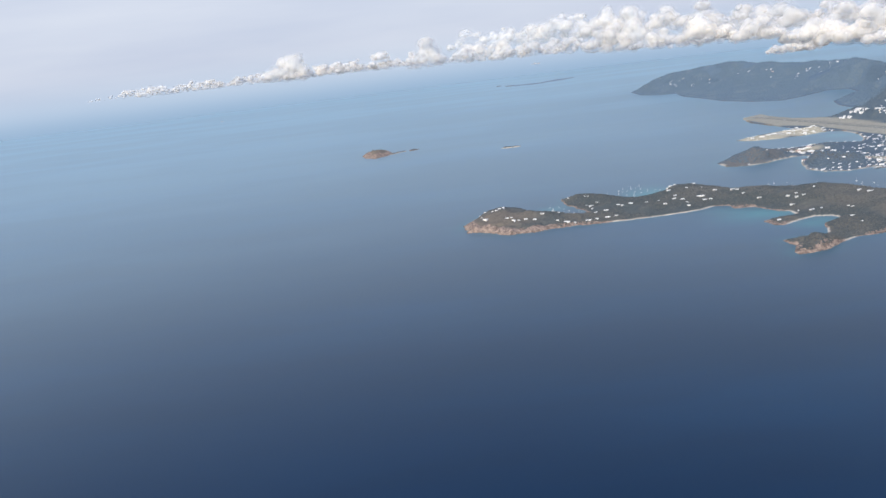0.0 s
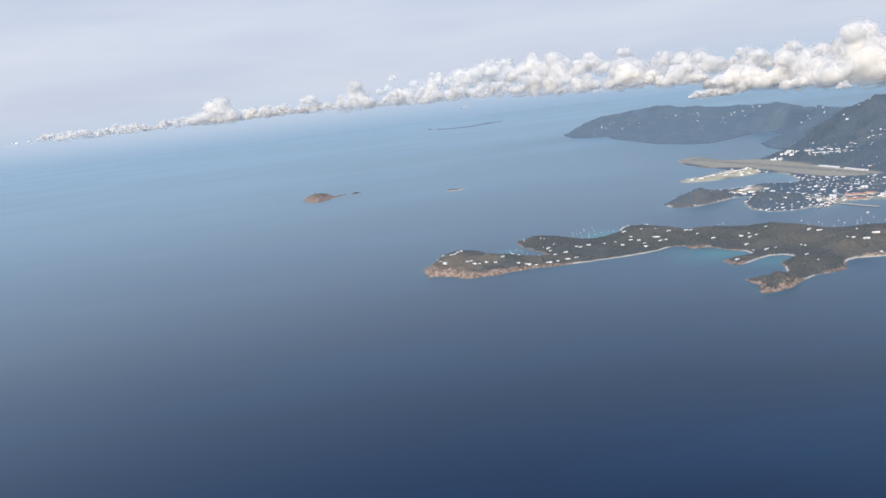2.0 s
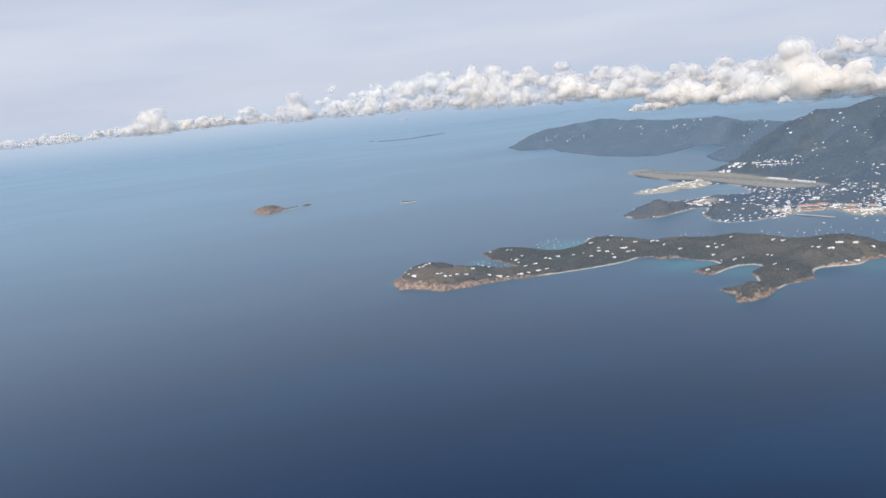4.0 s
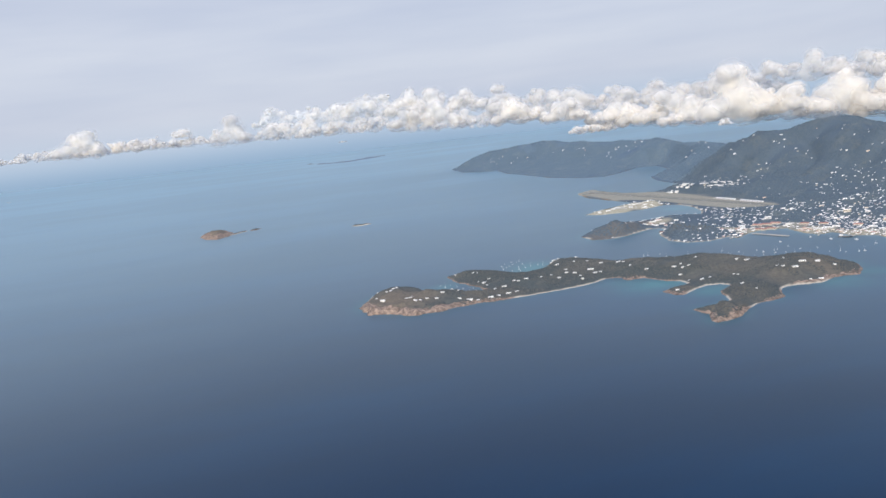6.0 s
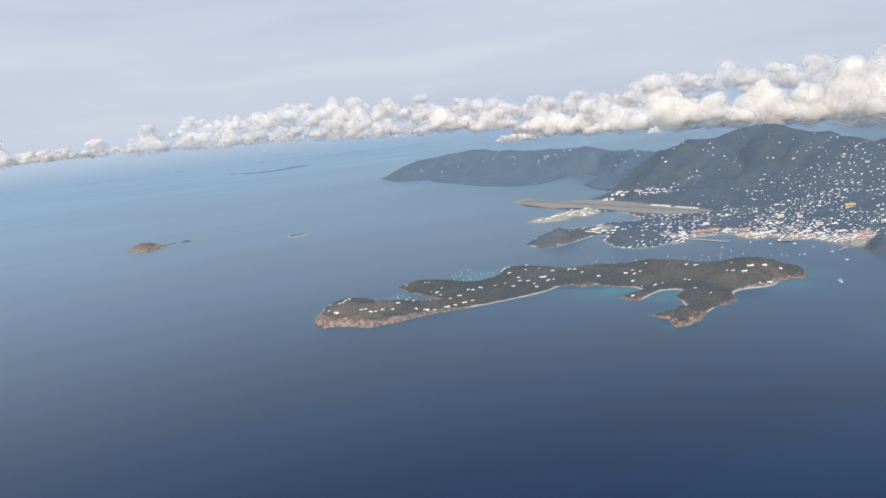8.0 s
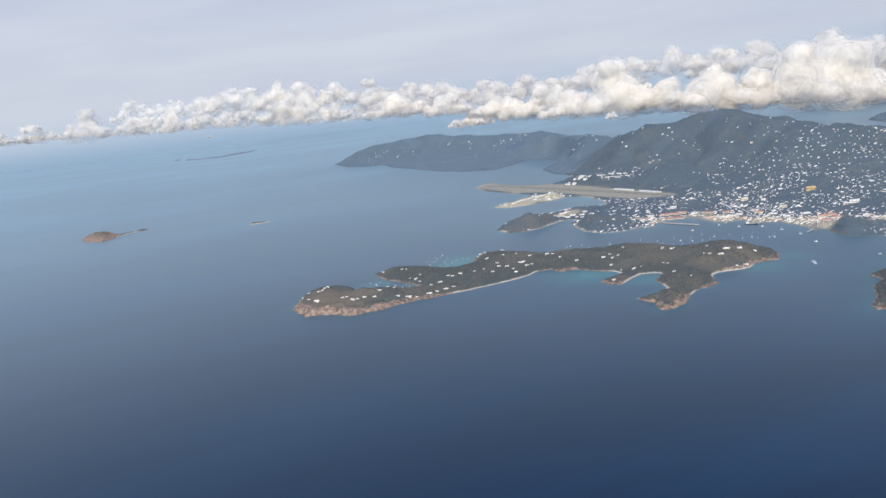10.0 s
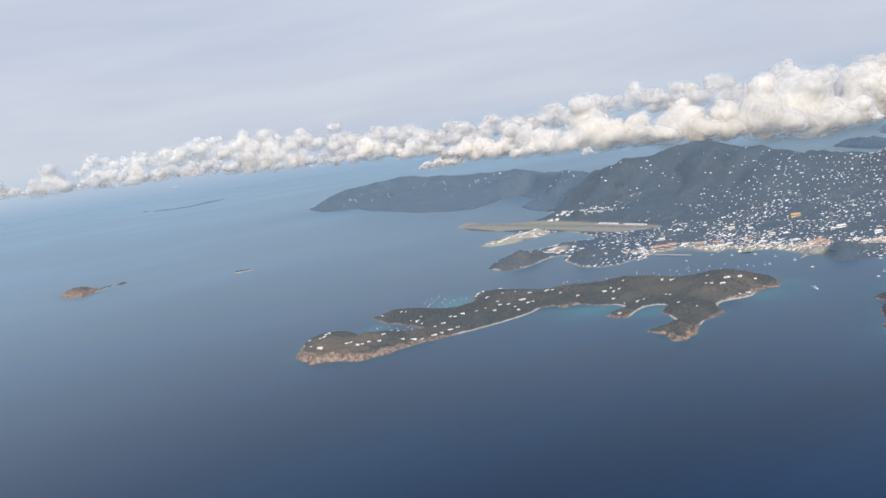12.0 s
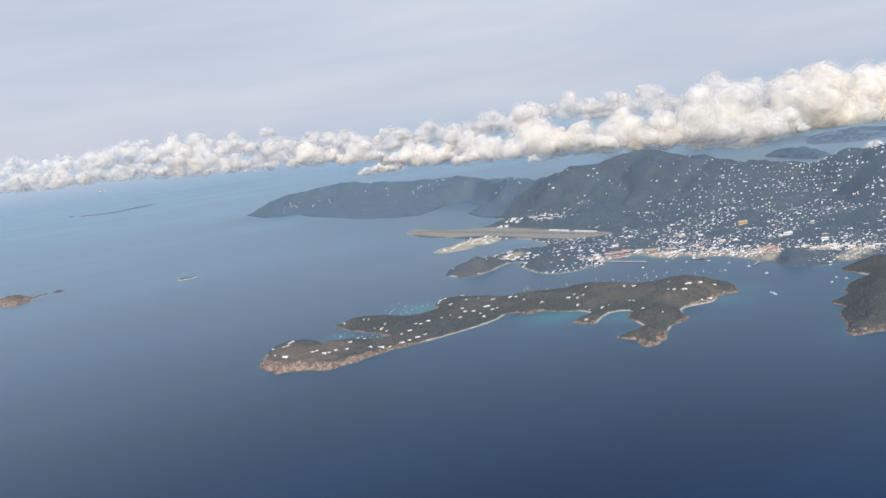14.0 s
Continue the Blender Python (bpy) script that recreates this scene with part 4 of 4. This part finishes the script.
def settle(protos, land, rows, scale_by=1.0, sink=0.0, spin=None):
    """Sets copies of the proto things on the land."""
    level = heights(land, rows)
    for k, (x, y, size) in enumerate(rows):
        p = protos[int(RNG.integers(len(protos)))] if k >= len(protos) else protos[k]
        turn = math.degrees(RNG.uniform(-0.7, 0.7)) - 12 if spin is None else spin
        size *= scale_by
        m = pose(x, y, level[k] + 0.05 - sink, 0, 0, turn) @ Matrix.Diagonal((size * RNG.uniform(1.1, 1.8), size * RNG.uniform(0.65, 0.95), size * RNG.uniform(0.48, 0.7), 1))
        copy_thing(p, m)
    drop(protos)


VILLAS = "houses on the near island"
settle([house("villa", "villa", "white villa with a pale pitched roof and terrace in the scrub", VILLAS),
        house("wing", "villa", "white L-shaped villa with a flat-roofed wing on the hillside", VILLAS),
        house("flat", "villa", "white flat-roofed villa among the bushes", VILLAS)], villa_land, WEST_VILLAS + MID_VILLAS + EAST_VILLAS, 0.75)


# ---- town ----
def town_places(count, seed):
    """Building plots: thick along the water, thinning up the slopes, none on the airfield or in the deep woods."""
    rng = np.random.default_rng(seed)
    x, y = rng.uniform(192, 520, 105000), rng.uniform(235, 720, 105000)
    h, d = main_land(x, y)
    road = step01(1.5 - 3.0 * np.abs(((h + 5 * fbm(x, y, 40, 2, 14.0)) / 4.5) % 1.0 - 0.5))
    chance = 0.6 * np.exp(-h / 4.5) + 0.45 * road * np.exp(-((h - 16) / 22) ** 2)
    chance *= 1 - 0.72 * step01((y - 455) / 50)
    chance *= 1 - 0.7 * step01((y - 520) / 40) * step01((h - 9) / 6)
    chance *= step01(0.55 + 2.4 * fbm(x, y, 34, 3, 21.0))
    chance *= (inland(x, y, FIELD) < -4) & (d > 1.5)
    chance[(np.hypot(x - 233, y - 482) < 20) & (h > 1.6)] *= 0.10
    chance[(np.hypot(x - 212, y - 530) < 18) & (h > 1.6)] *= 0.12
    chance[np.hypot(x - 290, y - 342) < 13] *= 0.03
    chance[np.hypot(x - 300, y - 470) < 14] *= 0.15
    chance[(y > 462) & (h < 6)] *= 0.5
    ok = rng.uniform(0, 1, len(x)) < chance
    x, y = x[ok], y[ok]
    picked, taken = [], set()
    for px, py in zip(x, y):
        cell = (int(px // 1.5), int(py // 1.5))
        if not any((cell[0] + i, cell[1] + j) in taken for i in (-1, 0, 1) for j in (-1, 0, 1)):
            taken.add(cell)
            picked.append((float(px), float(py), float(0.74 + 1.0 * rng.uniform() ** 3)))
            if len(picked) == count:
                break
    return picked


TOWN = "buildings of the harbour town"
PLOTS = town_places(3400, 5)
PLOTS.sort(key=lambda p: math.hypot(p[0] - 60, p[1] - 60))
settle([house("flat", "town_house", "white flat-roofed house on the town slope", TOWN),
        house("villa", "town_house", "white house with a pale pitched roof in the town", TOWN),
        house("block", "apartment_block", "pale apartment block above the harbour", TOWN),
        house("red", "town_house", "white house with a red sheet roof in the town", TOWN),
        house("flat", "town_house", "cream square house among the trees", TOWN, CREAM),
        house("villa", "town_house", "pink house with a pale roof in the town", TOWN, PINK),
        house("flat", "town_house", "white square house among the trees", TOWN)], main_land, PLOTS[:300], 0.75)


def far_houses(name, land, rows, label, shrink=1.0):
    """The houses too far or too many to count, in one mesh of small roofed blocks."""
    verts, faces = [], []
    for z, (x, y, s) in zip(heights(land, rows), rows):
        s *= shrink
        a, w, d, t = RNG.uniform(-0.9, 0.7), s * RNG.uniform(0.55, 0.95), s * RNG.uniform(0.26, 0.36), s * RNG.uniform(0.16, 0.27)
        c, n, k = math.cos(a), math.sin(a), len(verts)
        for px, py, pz in ((-w, -d, -0.7), (w, -d, -0.7), (w, d, -0.7), (-w, d, -0.7), (-w, -d, t), (w, -d, t), (w, d, t), (-w, d, t), (-w * 0.8, 0, t * 1.35), (w * 0.8, 0, t * 1.35)):
            verts.append((x + px * c - py * n, y + px * n + py * c, z + pz))
        faces += [[k + i for i in f] for f in ((0, 1, 5, 4), (1, 2, 6, 5), (2, 3, 7, 6), (3, 0, 4, 7), (4, 5, 9, 8), (6, 7, 8, 9), (5, 6, 9), (7, 4, 8))]
    return tagged(mesh_object(name, verts, faces, TOWN_WALLS), label, "houses", kind="stuff")


far_houses("hill_houses", main_land, PLOTS[300:], "many small pale houses up the town's hillsides", 1.0)
# hamlets of the western hills: plan place, spread and number of houses
HAMLETS = [(414, 1496, 8, 4), (410, 1412, 7, 8), (426, 1405, 6, 7), (435, 1357, 4, 3), (451, 1338, 6, 5), (513, 1225, 7, 6), (518, 1166, 6, 7), (545, 1175, 8, 9), (564, 1163, 6, 4), (573, 1156, 5, 3), (501, 895, 6, 8), (476, 847, 5, 6), (445, 671, 4, 5), (494, 1288, 6, 3)]
WEST_HOMES = [(hx + float(RNG.normal(0, r)), hy + float(RNG.normal(0, r * 1.6)), float(RNG.uniform(1.0, 1.8))) for hx, hy, r, n in HAMLETS for _ in range(n)]
WEST_HOMES = [p for z, p in zip(heights(main_land, WEST_HOMES), WEST_HOMES) if z > 3]
far_houses("west_houses", main_land, WEST_HOMES, "scattered pale houses on the western hills")


# ---- landmarks ----
def hall(name, label, x, y, w, d, z, turn, wall, roof, bays=3):
    """A long building: body, low pitched roof and a row of openings."""
    ob = thing(name, label, "building", TOWN)
    part("wall", block(bmesh.new(), -w / 2, w / 2, -d / 2, d / 2, -1.2, z, 0.02), wall, ob)
    part("roof", gable(bmesh.new(), w, d, z + 0.02, d * 0.14, 0.08), roof, ob)
    for k in range(bays):
        cx = w * ((k + 0.5) / bays - 0.5)
        part("window", block(bmesh.new(), cx - w * 0.3 / bays, cx + w * 0.3 / bays, -d / 2 - 0.015, -d / 2 + 0.03, z * 0.35, z * 0.7), GLASS_DARK, ob)
    ob.matrix_basis = pose(x, y, height(main_land, x, y), 0, 0, turn)
    return ob


for k, (x, y, w) in enumerate(BIG_BLOCKS):
    name, label = ("school", "large ochre-yellow public building on the town slope") if k == 0 else ("office_block", "tall pale office block above the harbour")
    hall(name, label, x, y, w, w * 0.45, w * 0.36, -38, OCHRE if k == 0 else CREAM if k % 2 else WHITE, OCHRE if k == 0 else ROOF_PALE, 6)
for x, y, w in RED_SHEDS:
    hall("warehouse", "long harbour shed with a faded red roof", x, y, w, 3.2, 0.7, -60, CREAM, ROOF_RED, 5)
for x, y, w in LONG_FRONTS:
    hall("waterfront_building", "pale waterfront building with arched bays", x, y, w, 1.2, 0.8, -55, WHITE, ROOF_PALE, 6)
for x, y, w in ESTATE:
    hall("housing_row", "white row of flats on the hill above the airfield", x, y, w, 0.9, 0.55, -58, WHITE, ROOF_PALE, 6)
for x, y, w in HILLTOP:
    hall("quay_building", "white block at the airfield's edge", x, y, w, 1.2, 0.45, -70, WHITE, ROOF_PALE, 4)
for x, y, w in ((350, 700, 6), (353, 692, 5), (356, 684, 5)):
    hall("hangar", "white hangar at the edge of the airfield", x, y, w, 2.2, 0.7, -80, WHITE, ROOF_PALE, 3)
hall("terminal", "long white air terminal with a pale roof", 346.4, 608, 24, 1.6, 0.8, -88, WHITE, ROOF_PALE, 10)
hall("terminal", "long white air terminal with a pale roof", 346.8, 574, 26, 1.6, 0.8, -88, WHITE, ROOF_PALE, 8)
for x, y, w, turn in ((263, 466, 4, -30), (268, 474, 5, -30), (252, 462, 4, -30), (258, 462, 3.5, -30), (248, 466, 3, -30), (292, 652, 4, -60), (286, 650, 4, -60), (278, 640, 4, -45), (256, 637, 5, -30),
                      (263, 642, 4, -30), (270, 648, 5, -30), (248, 636, 3, -30), (285, 628, 4, -50), (246, 547, 6, -30), (252, 549, 5, -30), (233, 535, 3, -30), (238, 528, 4, -30), (243, 524, 3, -30), (246, 534, 5, -30), (251, 529, 4, -30), (256, 524, 4, -35), (240, 539, 4, -30), (249, 518, 3, -35), (258, 536, 4, -30), (226, 500, 3, -40), (224, 505, 3, -40), (231, 503, 3, -40)):
    hall("quay_building", "pale low building beside the quay", x, y, w * 0.75, 1.5, 0.7, turn, WHITE, ROOF_PALE if RNG.uniform() > 0.2 else ROOF_RED, 4)


# the built-up waterfront
for k in range(250):
    u = (k % 125) / 124
    bx, by = 258 + 68 * u + RNG.uniform(-3, 17), 458 - 146 * u + RNG.uniform(-4, 10)
    shore = float(main_land(np.array([bx]), np.array([by]))[1][0])
    if shore < 1.2 or math.hypot(bx - 291, by - 343) < 13:
        continue
    red = k % 5 in (0, 2)
    hall("waterfront_building", "small waterfront building with a red roof" if red else "small waterfront building with a pale roof", bx, by, RNG.uniform(0.8, 2.2), RNG.uniform(0.6, 0.9), RNG.uniform(0.3, 0.55),
         -62 + RNG.uniform(-12, 12), (WHITE, CREAM, CREAM, PINK)[k % 4], ROOF_RED if red else ROOF_PALE, 2)


# ---- airfield and quays ----
def strip(name, a, b, half, z, material, label, kind="structure"):
    """A straight slab over the ground from a to b."""
    along_, n = Vector((b[0] - a[0], b[1] - a[1], 0)), 40
    side = Vector((-along_.y, along_.x, 0)).normalized() * half
    verts, faces = [], []
    for k in range(n + 1):
        p = Vector((a[0], a[1], 0)) + along_ * (k / n)
        for s in (-1, 1):
            verts += [(p.x + side.x * s, p.y + side.y * s, z), (p.x + side.x * s, p.y + side.y * s, z - 0.6)]
    for k in range(n):
        q = 4 * k
        faces += [(q, q + 4, q + 6, q + 2), (q + 1, q + 5, q + 4, q), (q + 2, q + 6, q + 7, q + 3)]
    faces += [(1, 0, 2, 3), (4 * n + 3, 4 * n + 2, 4 * n, 4 * n + 1)]
    return tagged(mesh_object(name, verts, faces, material), label, "" if kind == "part" else "runway" if "runway" in name else "pavement", kind="" if kind == "part" else kind)


runway = strip("runway", (314, 800), (339, 543), 2.2, 1.02, ASPHALT, "long grey asphalt runway reaching out into the sea")
strip("taxiway", (322, 785), (342.5, 556), 0.8, 1.02, ASPHALT, "narrow asphalt taxiway beside the runway")
strip("apron", (344.0, 622), (344.6, 562), 0.9, 1.03, CONCRETE, "pale concrete apron before the terminal")
strip("quay_yard", (262, 640), (300, 655), 6.0, 1.0, CONCRETE, "pale concrete yard on the reclaimed spit")
for k in range(24):
    f = k / 24
    a = (314 + 25 * f, 800 - 257 * f)
    strip("centre_mark", a, (a[0] + 0.5, a[1] - 5.1), 0.12, 1.026, PAINT, "white runway centre dash", "part").parent = runway


def jetty(name, label, a, b, half, posts=8):
    ob = thing(name, label, "jetty")
    d = Vector((b[0] - a[0], b[1] - a[1], 0))
    long_, turn = d.length, math.degrees(math.atan2(d.y, d.x))
    part("deck", block(bmesh.new(), 0, long_, -half, half, 0.35, 0.6, 0.03), CONCRETE, ob)
    for k in range(posts):
        bm = bmesh.new()
        bmesh.ops.create_cone(bm, cap_ends=True, segments=8, radius1=0.16, radius2=0.16, depth=1.4, matrix=Matrix.Translation((long_ * (k + 0.5) / posts, 0, -0.34)))
        part("pile", bm, CONCRETE, ob)
    ob.matrix_basis = pose(a[0], a[1], 0, 0, 0, turn)
    return ob


jetty("cruise_pier", "long concrete ship pier in the harbour", (258, 449), (264, 424), 0.9, 10)
jetty("pier", "short concrete pier at the sub-base quay", (246, 449), (240, 445), 0.6, 4)
jetty("pier", "narrow pier by the waterfront", (281, 418), (275, 413), 0.4, 4)
jetty("pier", "narrow pier by the waterfront", (288, 398), (283, 396), 0.4, 4)
jetty("pier", "marina pier below the town", (284, 357), (276, 354), 0.4, 4)


# ---- boats ----
def hull_mesh(l, b, free, deep):
    """A boat's hull: sharp bow at +x, square stern, sheer rising to the bow."""
    bm = bmesh.new()
    rings = []
    for k in range(7):
        u = k / 6
        half = b * (0.78 + 0.5 * u - 1.28 * u ** 3) * (1 if k < 6 else 0.04)
        x, top = l * (u - 0.5), free * (1 + 0.35 * u * u)
        rings.append([bm.verts.new(p) for p in ((x, -half, top), (x, -half * 0.8, 0.0), (x, 0, -deep), (x, half * 0.8, 0.0), (x, half, top))])
    for p, q in zip(rings, rings[1:]):
        for k in range(4):
            bm.faces.new((p[k], p[k + 1], q[k + 1], q[k]))
        bm.faces.new((p[4], p[0], q[0], q[4]))
    bm.faces.new(rings[0]), bm.faces.new(rings[-1][::-1])
    return bm


def sail_boat(label, l, hull=HULL):
    ob = thing("sailing_boat", label, "boat", "boats at their moorings")
    part("hull", hull_mesh(l, l * 0.16, l * 0.10, l * 0.06), hull, ob)
    part("cabin", block(bmesh.new(), -l * 0.18, l * 0.18, -l * 0.09, l * 0.09, l * 0.09, l * 0.19, l * 0.02), HULL, ob)
    bm = bmesh.new()
    bmesh.ops.create_cone(bm, cap_ends=True, segments=6, radius1=l * 0.017, radius2=l * 0.012, depth=l * 1.25, matrix=Matrix.Translation((l * 0.06, 0, l * 0.72)))
    part("mast", bm, SPAR, ob)
    bm = bmesh.new()
    bmesh.ops.create_cone(bm, cap_ends=True, segments=6, radius1=l * 0.03, radius2=l * 0.02, depth=l * 0.45, matrix=pose(-l * 0.17, 0, l * 0.28, 0, 90))
    part("boom", bm, HULL, ob, "boom with its furled pale sail")
    return ob


def motor_boat(label, l, hull=HULL, group="boats at their moorings"):
    ob = thing("motor_boat", label, "boat", group)
    part("hull", hull_mesh(l, l * 0.17, l * 0.13, l * 0.06), hull, ob)
    part("cabin", block(bmesh.new(), -l * 0.25, l * 0.15, -l * 0.11, l * 0.11, l * 0.12, l * 0.27, l * 0.03), HULL, ob)
    part("flybridge", block(bmesh.new(), -l * 0.2, l * 0.02, -l * 0.09, l * 0.09, l * 0.272, l * 0.34, l * 0.02), HULL, ob)
    return ob


def moor(protos, rows, turn):
    for k, (x, y) in enumerate(rows):
        s = RNG.uniform(0.6, 1.0)
        copy_thing(protos[k % len(protos)], pose(x, y, 0, 0, 0, turn + RNG.uniform(-35, 35)) @ Matrix.Diagonal((s, s, s, 1)))
    drop(protos)


moor([sail_boat("white sailing boat at anchor in the bay", 1.5), sail_boat("large white sloop at anchor in the bay", 1.9), motor_boat("white motor cruiser at anchor in the bay", 1.5)], BAY_BOATS, 65)
moor([sail_boat("white sailing boat moored in the sound", 1.6), sail_boat("white yacht moored in the sound", 2.0), motor_boat("white motor boat moored in the sound", 1.6)], SOUND_BOATS, 50)
moor([motor_boat("white motor yacht lying in the harbour", 2.2), sail_boat("white sailing yacht in the harbour", 2.0)], HARBOUR_BOATS, 120)


def ship(name, label, x, y, l, turn, hull):
    ob = thing(name, label, "ship")
    part("hull", hull_mesh(l, l * 0.10, l * 0.07, l * 0.03), hull, ob)
    part("bridge", block(bmesh.new(), -l * 0.42, -l * 0.2, -l * 0.07, l * 0.07, l * 0.065, l * 0.22, l * 0.01), HULL, ob)
    part("funnel", block(bmesh.new(), -l * 0.36, -l * 0.3, -l * 0.025, l * 0.025, l * 0.22, l * 0.29, l * 0.008), HULL_DARK, ob)
    part("hold_cover", block(bmesh.new(), -l * 0.15, l * 0.28, -l * 0.06, l * 0.06, l * 0.06, l * 0.095, l * 0.008), CONCRETE, ob)
    ob.matrix_basis = pose(x, y, 0, 0, 0, turn)


ship("cargo_ship", "dark-hulled cargo ship at the town quay", 280.5, 398, 7.5, -62, HULL_DARK)
ship("cruise_ship", "white ship far out at sea", -700, 2890, 11, 20, HULL)
ship("ferry", "white ferry alongside the sub-base quay", 243.5, 447.5, 4.0, 30, HULL)

launch = motor_boat("white launch running across the sound", 1.5, HULL, "")
launch.matrix_basis = pose(221.9, 300.3, 0, 0, 0, -127)


def wake(x, y, turn, length):
    """Two arms of foam and the churned middle behind a running boat."""
    verts, faces, n = [], [], 16
    for arm in (-1, 0, 1):
        k0 = len(verts)
        for k in range(n + 1):
            u = k / n
            mid, half = arm * (0.15 + 0.75 * u), (0.12 + 0.2 * u) * (1 - 0.75 * u) * RNG.uniform(0.7, 1.3)
            verts += [(-0.5 - length * u, mid - half, 0.03), (-0.5 - length * u, mid + half, 0.03)]
        faces += [(k0 + 2 * k, k0 + 2 * k + 1, k0 + 2 * k + 3, k0 + 2 * k + 2) for k in range(n)]
    ob = mesh_object("wake", verts, faces, FOAM)
    ob.matrix_basis = pose(x, y, 0, 0, 0, turn)
    return tagged(ob, "white V-shaped wake of a running launch", "wake", kind="structure")


wake(221.9, 300.3, -127, 8.0)
